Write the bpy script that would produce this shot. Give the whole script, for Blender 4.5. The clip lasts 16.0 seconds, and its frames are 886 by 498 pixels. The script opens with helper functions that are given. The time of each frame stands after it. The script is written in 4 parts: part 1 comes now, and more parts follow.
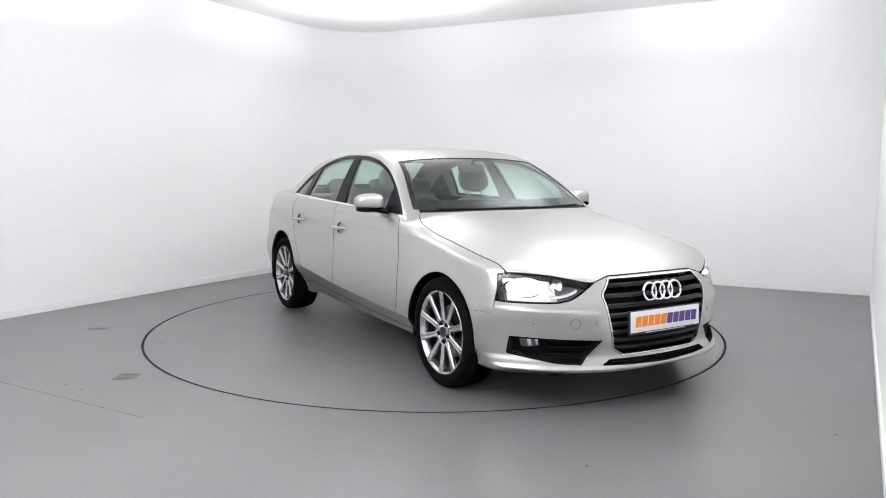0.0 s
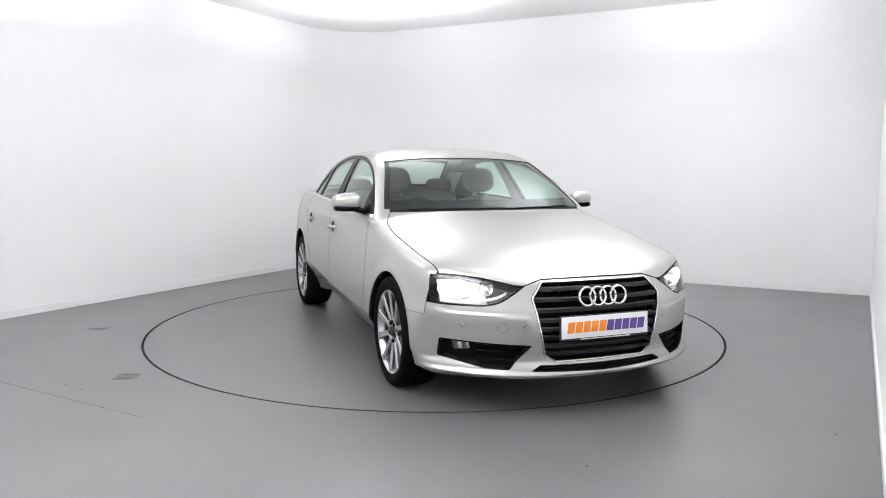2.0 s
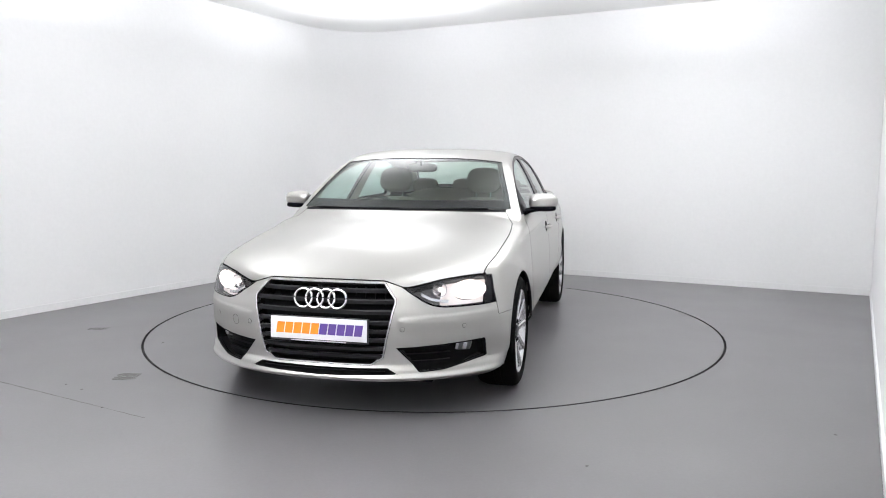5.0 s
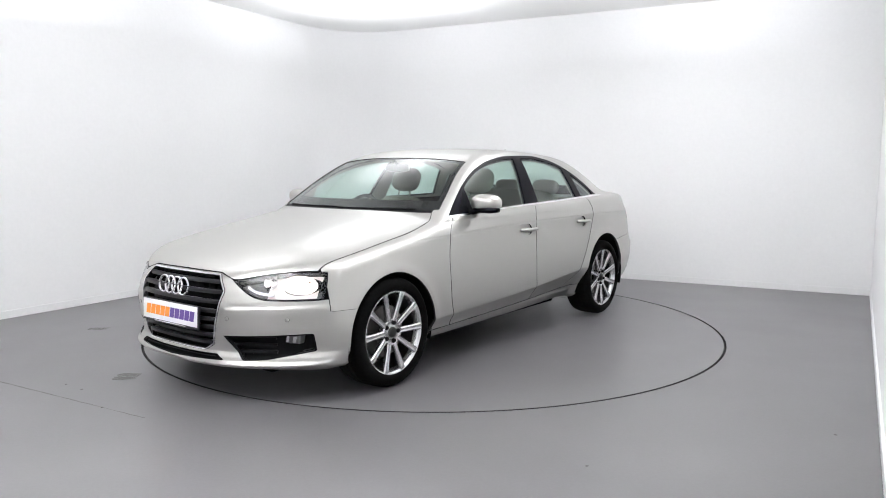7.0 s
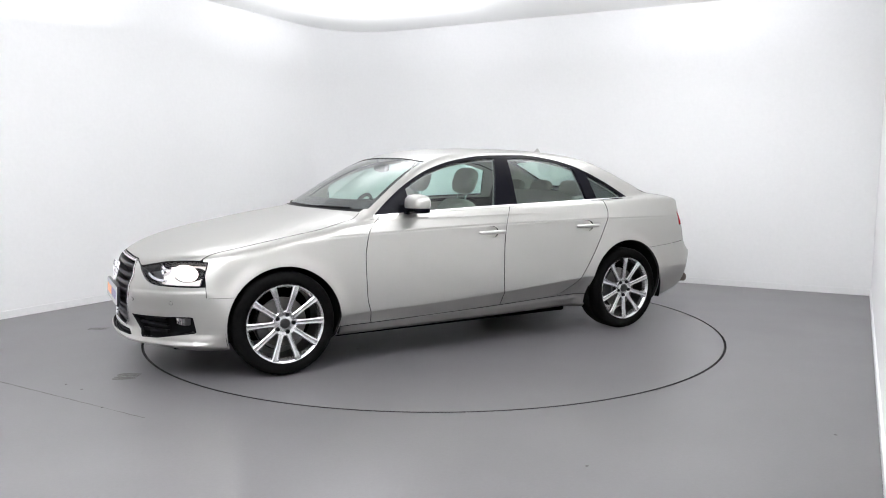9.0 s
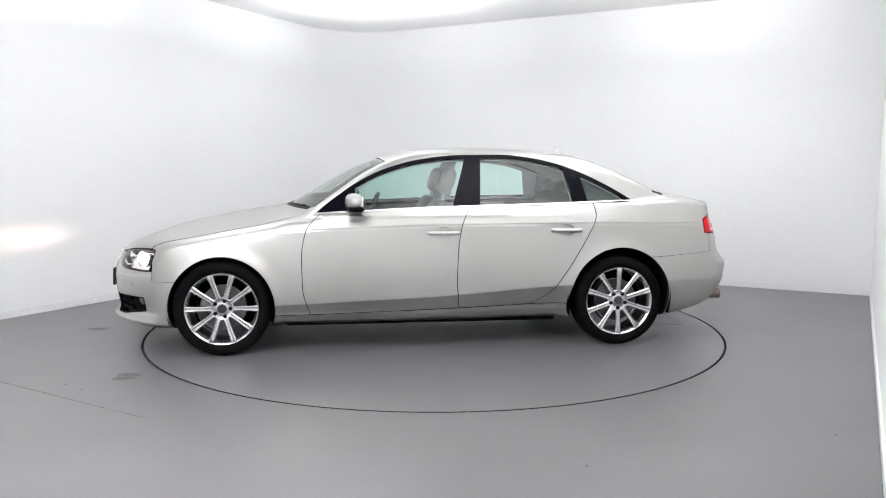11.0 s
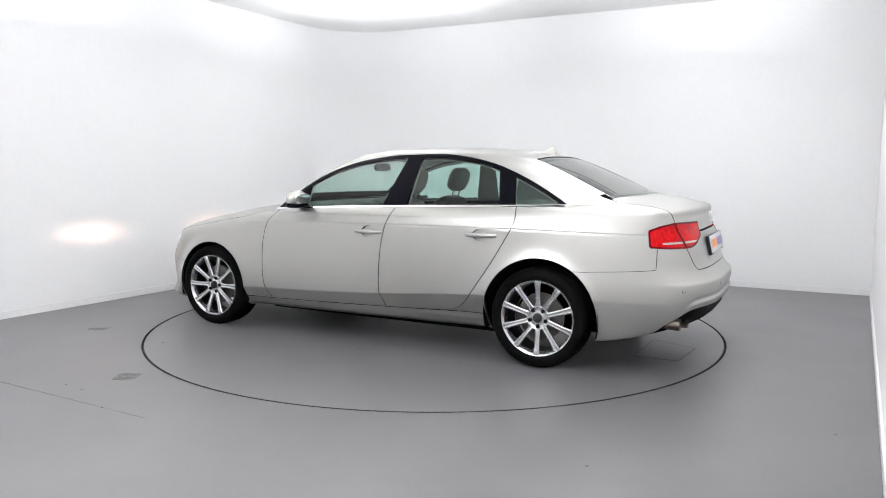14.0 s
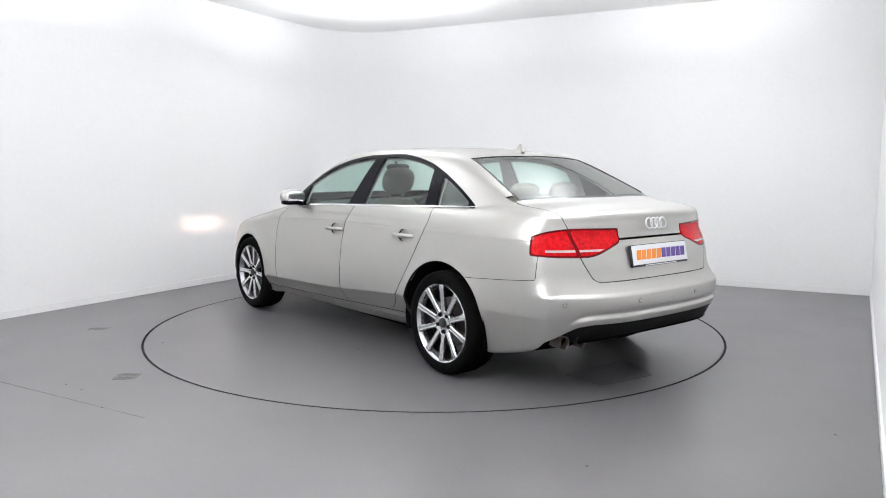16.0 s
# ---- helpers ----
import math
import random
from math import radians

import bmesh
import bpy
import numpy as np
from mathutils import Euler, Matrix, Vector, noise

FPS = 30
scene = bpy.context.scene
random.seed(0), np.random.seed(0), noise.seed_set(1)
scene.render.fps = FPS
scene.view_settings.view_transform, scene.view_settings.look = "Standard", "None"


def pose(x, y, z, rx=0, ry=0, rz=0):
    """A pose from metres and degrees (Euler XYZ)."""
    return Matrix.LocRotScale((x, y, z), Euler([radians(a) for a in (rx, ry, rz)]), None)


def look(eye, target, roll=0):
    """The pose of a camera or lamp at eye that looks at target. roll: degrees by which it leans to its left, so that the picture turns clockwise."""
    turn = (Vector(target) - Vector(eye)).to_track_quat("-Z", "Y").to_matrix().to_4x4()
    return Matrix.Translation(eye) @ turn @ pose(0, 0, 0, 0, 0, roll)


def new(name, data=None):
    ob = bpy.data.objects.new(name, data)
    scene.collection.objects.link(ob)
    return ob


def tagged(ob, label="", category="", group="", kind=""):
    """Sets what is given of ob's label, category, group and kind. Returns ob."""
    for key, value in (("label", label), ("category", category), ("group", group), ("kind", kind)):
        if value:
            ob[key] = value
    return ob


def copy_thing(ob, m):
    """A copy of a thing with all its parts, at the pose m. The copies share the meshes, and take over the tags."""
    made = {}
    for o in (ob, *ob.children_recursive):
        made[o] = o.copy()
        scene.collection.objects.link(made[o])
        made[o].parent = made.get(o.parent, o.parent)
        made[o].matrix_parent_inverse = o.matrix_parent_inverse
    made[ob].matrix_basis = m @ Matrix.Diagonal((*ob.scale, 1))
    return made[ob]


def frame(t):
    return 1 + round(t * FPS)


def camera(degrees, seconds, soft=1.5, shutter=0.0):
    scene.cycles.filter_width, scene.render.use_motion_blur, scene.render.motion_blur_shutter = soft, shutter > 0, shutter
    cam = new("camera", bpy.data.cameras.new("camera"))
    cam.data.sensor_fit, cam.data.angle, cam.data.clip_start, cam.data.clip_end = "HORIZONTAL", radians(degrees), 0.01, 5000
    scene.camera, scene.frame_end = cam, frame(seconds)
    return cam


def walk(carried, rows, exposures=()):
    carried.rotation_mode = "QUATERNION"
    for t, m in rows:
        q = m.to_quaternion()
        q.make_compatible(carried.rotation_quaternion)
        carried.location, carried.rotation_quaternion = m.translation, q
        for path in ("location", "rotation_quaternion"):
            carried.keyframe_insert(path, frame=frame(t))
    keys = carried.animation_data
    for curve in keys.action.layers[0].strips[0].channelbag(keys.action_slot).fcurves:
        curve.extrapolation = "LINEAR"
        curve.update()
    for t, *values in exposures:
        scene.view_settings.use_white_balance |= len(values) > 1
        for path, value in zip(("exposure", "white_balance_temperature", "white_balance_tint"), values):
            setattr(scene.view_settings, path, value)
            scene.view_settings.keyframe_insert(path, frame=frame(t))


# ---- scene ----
cam = camera(61.99, 16.0, soft=1.0)
EYE = (0.0, -6.0455, 1.2908)
AIM = (EYE[0] + 0.0105 * 6, EYE[1] + 0.9938 * 6, EYE[2] - 0.1106 * 6)
walk(cam, [(0.0, look(EYE, AIM, 0.163)), (16.0, look(EYE, AIM, 0.163))], exposures=[(0.0, 0.0), (16.0, 0.0)])

# ---- world and lights ----
world = bpy.data.worlds.new("world")
scene.world = world
world.use_nodes = True
world.node_tree.nodes["Background"].inputs[0].default_value = (0.9, 0.93, 1.0, 1)
world.node_tree.nodes["Background"].inputs[1].default_value = 0.05


def fill_lamp(x, y, z, watts, size, tip=180, turn=-30, colour=(0.945, 0.957, 1.0)):
    """A flat unseen fill lamp; tip 180 shines straight up at the ceiling, less leans to the back wall."""
    data = bpy.data.lights.new("fill_lamp", "AREA")
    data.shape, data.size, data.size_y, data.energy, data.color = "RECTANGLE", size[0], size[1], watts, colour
    new("fill_lamp", data).matrix_basis = pose(x, y, z, 0, 0, turn) @ pose(0, 0, 0, tip, 0, 0)


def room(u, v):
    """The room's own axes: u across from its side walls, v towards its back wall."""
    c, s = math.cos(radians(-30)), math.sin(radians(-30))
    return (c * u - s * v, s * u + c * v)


# fill lamps added without visible fixtures, to brighten ceiling, walls and flank
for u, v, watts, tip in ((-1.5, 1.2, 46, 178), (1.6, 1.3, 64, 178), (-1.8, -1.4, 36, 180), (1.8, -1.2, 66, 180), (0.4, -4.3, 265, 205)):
    fill_lamp(*room(u, v), 2.5, watts, (1.5, 1.5), tip)

# ---- materials ----


def material(name, colour, rough=0.5, metal=0.0, coat=0.0, grain=0.0, grain_scale=40.0, stain=0.0, stain_scale=1.5, bump=0.0, bump_scale=120.0,
             flakes=0.0, rough_var=0.0, specular=0.5):
    """A surface with two scales of variation in its colour, in its gloss and in its relief."""
    m = bpy.data.materials.new(name)
    m.use_nodes = True
    t = m.node_tree
    b = t.nodes["Principled BSDF"]
    b.inputs["Base Color"].default_value = (*colour, 1)
    b.inputs["Roughness"].default_value, b.inputs["Metallic"].default_value = rough, metal
    b.inputs["Specular IOR Level"].default_value = specular
    b.inputs["Coat Weight"].default_value, b.inputs["Coat Roughness"].default_value = coat, 0.04
    co = t.nodes.new("ShaderNodeTexCoord")

    def fuzz(scale, detail=4.0):
        n = t.nodes.new("ShaderNodeTexNoise")
        n.inputs["Scale"].default_value, n.inputs["Detail"].default_value = scale, detail
        t.links.new(co.outputs["Object"], n.inputs["Vector"])
        return n

    last = None
    for amount, scale in ((stain, stain_scale), (grain, grain_scale)):
        if amount:
            n, ramp = fuzz(scale), t.nodes.new("ShaderNodeMapRange")
            ramp.inputs["From Min"].default_value, ramp.inputs["From Max"].default_value = 0.3, 0.7
            ramp.inputs["To Min"].default_value, ramp.inputs["To Max"].default_value = 1 - amount, 1 + amount
            t.links.new(n.outputs["Fac"], ramp.inputs["Value"])
            mix = t.nodes.new("ShaderNodeVectorMath")
            mix.operation = "MULTIPLY"
            if last is None:
                mix.inputs[0].default_value = colour
            else:
                t.links.new(last, mix.inputs[0])
            t.links.new(ramp.outputs["Result"], mix.inputs[1])
            last = mix.outputs["Vector"]
    if last is not None:
        t.links.new(last, b.inputs["Base Color"])
    if rough_var:
        n, ramp = fuzz(stain_scale * 1.7), t.nodes.new("ShaderNodeMapRange")
        ramp.inputs["From Min"].default_value, ramp.inputs["From Max"].default_value = 0.3, 0.7
        ramp.inputs["To Min"].default_value, ramp.inputs["To Max"].default_value = rough - rough_var, rough + rough_var
        t.links.new(n.outputs["Fac"], ramp.inputs["Value"])
        t.links.new(ramp.outputs["Result"], b.inputs["Roughness"])
    if bump:
        n, bp = fuzz(bump_scale), t.nodes.new("ShaderNodeBump")
        bp.inputs["Strength"].default_value, bp.inputs["Distance"].default_value = bump, 0.002
        t.links.new(n.outputs["Fac"], bp.inputs["Height"])
        t.links.new(bp.outputs["Normal"], b.inputs["Normal"])
    if flakes:
        n = t.nodes.new("ShaderNodeTexVoronoi")
        n.inputs["Scale"].default_value = 900
        t.links.new(co.outputs["Object"], n.inputs["Vector"])
        bp = t.nodes.new("ShaderNodeBump")
        bp.inputs["Strength"].default_value, bp.inputs["Distance"].default_value = flakes, 0.0006
        t.links.new(n.outputs["Distance"], bp.inputs["Height"])
        t.links.new(bp.outputs["Normal"], b.inputs["Normal"])
    return m


def glass(name, tint, gloss=1.0, rough=0.0):
    """A thin pane: light goes through it tinted, and it mirrors by Fresnel."""
    m = bpy.data.materials.new(name)
    m.use_nodes = True
    t = m.node_tree
    t.nodes.clear()
    out, mix = t.nodes.new("ShaderNodeOutputMaterial"), t.nodes.new("ShaderNodeMixShader")
    clear, shine, fr = t.nodes.new("ShaderNodeBsdfTransparent"), t.nodes.new("ShaderNodeBsdfGlossy"), t.nodes.new("ShaderNodeLayerWeight")
    power, scale = t.nodes.new("ShaderNodeMath"), t.nodes.new("ShaderNodeMath")
    power.operation, scale.operation = "POWER", "MULTIPLY_ADD"
    power.inputs[1].default_value, scale.inputs[1].default_value, scale.inputs[2].default_value = 4.5, 0.9, 0.05
    fr.inputs["Blend"].default_value = 0.5
    clear.inputs[0].default_value = (*tint, 1)
    shine.inputs["Roughness"].default_value = rough
    shine.inputs["Color"].default_value = (gloss, gloss, gloss, 1)
    t.links.new(fr.outputs["Facing"], power.inputs[0])
    t.links.new(power.outputs[0], scale.inputs[0])
    t.links.new(scale.outputs[0], mix.inputs[0])
    t.links.new(clear.outputs[0], mix.inputs[1])
    t.links.new(shine.outputs[0], mix.inputs[2])
    t.links.new(mix.outputs[0], out.inputs[0])
    return m


def glow(name, colour, strength):
    m = bpy.data.materials.new(name)
    m.use_nodes = True
    b = m.node_tree.nodes["Principled BSDF"]
    b.inputs["Base Color"].default_value = (0.8, 0.8, 0.8, 1)
    b.inputs["Emission Color"].default_value, b.inputs["Emission Strength"].default_value = (*colour, 1), strength
    return m


WALL = material("white_wall_paint", (0.84, 0.84, 0.84), 0.6, grain=0.012, grain_scale=30, stain=0.012, stain_scale=0.7, bump=0.06, bump_scale=260)
DIM_WALL = material("pale_wall_paint", (0.8, 0.8, 0.8), 0.8, grain=0.03, stain=0.03)
CEILING = material("white_ceiling_paint", (0.9, 0.9, 0.89), 0.7, grain=0.01, stain=0.01, stain_scale=0.8)
SKIRTING = material("white_gloss_skirting", (0.82, 0.82, 0.82), 0.3, grain=0.02, stain=0.02)
FLOOR = material("grey_floor_paint", (0.135, 0.130, 0.136), 0.31, grain=0.03, grain_scale=60, stain=0.09, stain_scale=0.9, bump=0.05, bump_scale=90, rough_var=0.015)
PLATE_FLOOR = material("grey_turntable_paint", (0.135, 0.130, 0.136), 0.31, grain=0.03, grain_scale=60, stain=0.05, stain_scale=1.1, bump=0.05, bump_scale=90, rough_var=0.015)
# stands in by colour for the shade inside narrow gaps
GAP_SHADE = material("painted_gap_shade", (0.015, 0.014, 0.014), 0.8, grain=0.2)
SCUFF = material("worn_grey_patch", (0.12, 0.117, 0.112), 0.55, grain=0.3, grain_scale=90, stain=0.2, stain_scale=14)
PAINT = material("champagne_silver_paint", (0.486, 0.480, 0.456), 0.34, metal=0.88, coat=0.35, grain=0.01, grain_scale=300, stain=0.012, stain_scale=1.3, flakes=0.03)

HOLLOW = material("plain_silver_recess", (0.45, 0.44, 0.41), 0.4, metal=0.6, grain=0.01)
BLACK = material("black_plastic", (0.006, 0.006, 0.007), 0.5, specular=0.08, grain=0.1, stain=0.1)
GRILLE_BAR = material("satin_black_grille_bar", (0.012, 0.012, 0.014), 0.3, specular=0.35, grain=0.1)
GLOSS_BLACK = material("gloss_black_trim", (0.004, 0.004, 0.007), 0.2, specular=0.07, grain=0.05)
RUBBER = material("tyre_rubber", (0.005, 0.005, 0.005), 0.8, specular=0.05, grain=0.15, grain_scale=70, stain=0.15, stain_scale=8, bump=0.2, bump_scale=150)
UNDER = material("dark_underbody", (0.006, 0.006, 0.006), 0.85, specular=0.05, grain=0.2)
CHROME = material("chrome", (0.86, 0.86, 0.87), 0.08, metal=1.0, grain=0.01)
BRIGHT_STEEL = material("bright_satin_steel", (0.78, 0.78, 0.79), 0.3, metal=0.9, grain=0.01)
ALLOY = material("silver_alloy", (0.58, 0.58, 0.59), 0.24, metal=0.85, coat=0.3, grain=0.02, stain=0.03, stain_scale=9)
# barrel and disc colours lowered to hold the shade behind the spokes
DARK_ALLOY = material("dark_alloy_and_barrel_shade", (0.05, 0.05, 0.052), 0.42, metal=0.8, grain=0.05)
DISC = material("shade_dark_disc_steel", (0.14, 0.135, 0.13), 0.35, metal=0.9, grain=0.06, grain_scale=120)
LEATHER = material("grey_beige_leather", (0.27, 0.245, 0.21), 0.5, grain=0.05, grain_scale=60, stain=0.06, stain_scale=4, bump=0.15, bump_scale=200)
CABIN = material("dark_cabin_plastic", (0.045, 0.044, 0.043), 0.6, grain=0.08, bump=0.1)
HEADLINER = material("pale_headliner", (0.5, 0.48, 0.43), 0.85, grain=0.05)
PANE = glass("greenish_window_glass", (0.66, 0.83, 0.78))
SCREEN = glass("greenish_windscreen_glass", (0.74, 0.85, 0.80))
LENS = glass("clear_lamp_lens", (0.93, 0.94, 0.95))
RED = material("red_lamp_lens", (0.52, 0.004, 0.008), 0.12, specular=0.16, grain=0.3, grain_scale=55, stain=0.1, stain_scale=12)
RED.node_tree.nodes["Principled BSDF"].inputs["Emission Color"].default_value = (1.0, 0.02, 0.02, 1)
RED.node_tree.nodes["Principled BSDF"].inputs["Emission Strength"].default_value = 0.05
DARK_RED = material("dark_red_lens_edge", (0.13, 0.002, 0.004), 0.15, specular=0.2, grain=0.1)
CLEAR_STRIP = material("pale_lamp_strip", (0.55, 0.45, 0.44), 0.2, coat=0.8, grain=0.1, grain_scale=90)
BEAM = glow("headlamp_beam", (1.0, 0.66, 0.50), 27000.0)
# reflectors emit by themselves in place of the lamp light they would mirror
GLOW_BOWL = glow("reflector_glow", (1.0, 0.86, 0.78), 1.6)
GLOW_SURROUND = glow("reflector_surround_glow", (1.0, 0.76, 0.66), 0.28)
PARKING = glow("parking_lamp", (1.0, 0.9, 0.85), 6.0)
REFLECTOR = material("lamp_reflector", (0.7, 0.7, 0.72), 0.15, metal=1.0, grain=0.05)
DARK_HOUSING = material("grey_lamp_housing", (0.13, 0.13, 0.135), 0.3, grain=0.1)
PLATE_WHITE = material("white_plate_plastic", (0.82, 0.82, 0.84), 0.25, grain=0.01)
PLATE_EDGE = material("dark_plate_holder", (0.02, 0.02, 0.025), 0.35, grain=0.1)
ORANGE = material("orange_print", (0.85, 0.27, 0.02), 0.3, grain=0.02)
PURPLE = material("purple_print", (0.10, 0.05, 0.26), 0.3, grain=0.02)
EXHAUST = material("dark_exhaust_steel", (0.2, 0.17, 0.15), 0.35, metal=1.0, grain=0.1)

# ---- mesh helpers ----


def part(name, bm, mat, parent=None, label="", smooth=True):
    """Links a bmesh as one mesh object under a thing or under a part."""
    me = bpy.data.meshes.new(name)
    bm.to_mesh(me)
    bm.free()
    me.materials.append(mat)
    if smooth:
        me.polygons.foreach_set("use_smooth", [True] * len(me.polygons))
        me.set_sharp_from_angle(angle=radians(38))
    ob = new(name, me)
    if parent:
        ob.parent = parent
    if label:
        ob["label"] = label
    return ob


def box(bm, x0, x1, y0, y1, z0, z1, bevel=0.0):
    made = bmesh.ops.create_cube(bm, size=1)["verts"]
    bmesh.ops.transform(bm, matrix=Matrix.Translation(((x0 + x1) / 2, (y0 + y1) / 2, (z0 + z1) / 2)) @ Matrix.Diagonal((x1 - x0, y1 - y0, z1 - z0, 1)), verts=made)
    if bevel:
        bmesh.ops.bevel(bm, geom=list({e for v in made for e in v.link_edges}), offset=bevel, segments=2, profile=0.7, affect="EDGES")
    return bm


def prism(bm, ring, z0, z1):
    """An upright solid on a ring of plan points."""
    low = [bm.verts.new((x, y, z0)) for x, y in ring]
    high = [bm.verts.new((x, y, z1)) for x, y in ring]
    bm.faces.new(low[::-1])
    bm.faces.new(high)
    for i in range(len(ring)):
        j = (i + 1) % len(ring)
        bm.faces.new((low[i], low[j], high[j], high[i]))
    return bm


def lathe(bm, profile, segments=48, axis="Y", centre=(0, 0, 0), close=False):
    """Turns a profile of (radius, along) about an axis."""
    rings = []
    for r, a in profile:
        ring = []
        for k in range(segments):
            c, s = math.cos(2 * math.pi * k / segments) * r, math.sin(2 * math.pi * k / segments) * r
            p = {"Y": (c, a, s), "X": (a, c, s), "Z": (c, s, a)}[axis]
            ring.append(bm.verts.new(Vector(p) + Vector(centre)))
        rings.append(ring)
    for a, b in list(zip(rings, rings[1:])) + ([(rings[-1], rings[0])] if close else []):
        for k in range(segments):
            j = (k + 1) % segments
            bm.faces.new((a[k], a[j], b[j], b[k]))
    bmesh.ops.recalc_face_normals(bm, faces=bm.faces)
    return bm


def tube(bm, points, radius, sides=10, flat=1.0, closed=False):
    """A round bar along points; flat squeezes it along z."""
    points = [Vector(p) for p in points]
    n, rings = len(points), []
    for i, p in enumerate(points):
        a = points[(i - 1) % n] if closed or i else p
        b = points[(i + 1) % n] if closed or i < n - 1 else p
        d = (b - a).normalized()
        side = d.cross(Vector((0, 0, 1)))
        side = side.normalized() if side.length > 1e-4 else Vector((1, 0, 0))
        up = side.cross(d)
        r = radius[i] if isinstance(radius, (list, tuple)) else radius
        rings.append([bm.verts.new(p + side * (math.cos(2 * math.pi * k / sides) * r) + up * (math.sin(2 * math.pi * k / sides) * r * flat)) for k in range(sides)])
    for a, b in list(zip(rings, rings[1:])) + ([(rings[-1], rings[0])] if closed else []):
        for k in range(sides):
            j = (k + 1) % sides
            bm.faces.new((a[k], a[j], b[j], b[k]))
    if not closed:
        bm.faces.new(rings[0][::-1])
        bm.faces.new(rings[-1])
    bmesh.ops.recalc_face_normals(bm, faces=bm.faces)
    return bm


# ---- the room ----
TOP = 3.065
LEFT_FAR, CORNER_R = (-3.676, 0.118), 0.85
left_way, back_way = Vector((0.507, 0.862)), Vector((0.885, -0.465))
right_corner = Vector((4.428, 1.308))
left_point, back_point = Vector(LEFT_FAR), Vector((2.125, 2.518))


def cross2(a, b):
    return a.x * b.y - a.y * b.x


meet = left_point + left_way * (cross2(back_point - left_point, back_way) / cross2(left_way, back_way))
half_turn = left_way.angle(back_way) / 2
cut = CORNER_R * math.tan(half_turn)
arc_a, arc_b = meet - left_way * cut, meet + back_way * cut
inward_left = Vector((left_way.y, -left_way.x))
arc_mid = arc_a + inward_left * CORNER_R
arc = []
for i in range(25):
    d = (arc_a - arc_mid) * (1 - i / 24) + (arc_b - arc_mid) * (i / 24)
    arc.append(arc_mid + d.normalized() * CORNER_R)
right_way = Vector((-0.499, -0.8666))
right_front = right_corner + right_way * 9.9
left_front = left_point - left_way * 6.5


def wall(name, line, thick=0.15, low=0.0, high=TOP, mat=None, label="", category="wall"):
    """A wall or a skirting along a plan line, thick to its left (outside)."""
    out = []
    for i, p in enumerate(line):
        a, b = line[max(i - 1, 0)], line[min(i + 1, len(line) - 1)]
        d = (b - a).normalized()
        out.append(p + Vector((-d.y, d.x)) * thick)
    bm = bmesh.new()
    ring = [tuple(p) for p in line] + [tuple(p) for p in out[::-1]]
    n = len(line)
    low_v = [bm.verts.new((x, y, low)) for x, y in ring]
    high_v = [bm.verts.new((x, y, high)) for x, y in ring]
    for i in range(n - 1):
        j, k = 2 * n - 1 - i, 2 * n - 2 - i
        for vs in ((low_v[i], low_v[i + 1], high_v[i + 1], high_v[i]), (low_v[k], low_v[j], high_v[j], high_v[k]),
                   (high_v[i], high_v[i + 1], high_v[k], high_v[j]), (low_v[i], low_v[j], low_v[k], low_v[i + 1])):
            bm.faces.new(vs)
    for a, b in ((0, 2 * n - 1), (n, n - 1)):
        bm.faces.new((low_v[a], high_v[a], high_v[b], low_v[b]))
    bmesh.ops.recalc_face_normals(bm, faces=bm.faces)
    return tagged(part(name, bm, mat or WALL), label, category, kind="structure")


wall("wall_left", [left_front, arc_a], label="plain white painted studio wall", category="wall")
wall("wall_corner", arc, label="white rounded wall corner", category="wall")
wall("wall_back", [arc_b, right_corner], label="plain white painted studio wall", category="wall")
wall("wall_right", [right_corner, right_front], label="plain white painted studio wall", category="wall")
wall("wall_front", [right_front, left_front], mat=DIM_WALL, label="plain white painted studio wall", category="wall")
wall("baseboard", [left_front, *arc, right_corner, right_front], -0.014, 0.0, 0.064, SKIRTING, "low white gloss skirting board", "baseboard")

outline = [left_front, *arc, right_corner, right_front]
grow = [Vector((p.x, p.y)) * 1.0 for p in outline]
bm = bmesh.new()
prism(bm, [tuple(p) for p in grow[::-1]], TOP, TOP + 0.1)
bmesh.ops.recalc_face_normals(bm, faces=bm.faces)
tagged(part("ceiling", bm, CEILING, smooth=False), "plain white painted ceiling", "ceiling", kind="structure")

# floor with a round opening for the turntable
TABLE_R = 2.265
bm = bmesh.new()
SEG = 192
inner = [bm.verts.new((math.cos(2 * math.pi * k / SEG) * (TABLE_R + 0.006), math.sin(2 * math.pi * k / SEG) * (TABLE_R + 0.006), 0)) for k in range(SEG)]
outer = [bm.verts.new((math.cos(2 * math.pi * k / SEG) * 14, math.sin(2 * math.pi * k / SEG) * 14, 0)) for k in range(SEG)]
for k in range(SEG):
    j = (k + 1) % SEG
    bm.faces.new((inner[k], outer[k], outer[j], inner[j]))
tagged(part("floor", bm, FLOOR), "worn mid-grey painted concrete floor", "floor", kind="structure")
# pit coloured dark in place of the shade in the slot
bm = lathe(bmesh.new(), [(TABLE_R + 0.007, -0.001), (TABLE_R + 0.007, -0.06), (0.0005, -0.06)], 192, "Z")
tagged(part("turntable_pit", bm, GAP_SHADE), "narrow pit round the turntable, shade put into its colour", "pit", kind="structure")
# ---- the car's body as a smooth solid ----


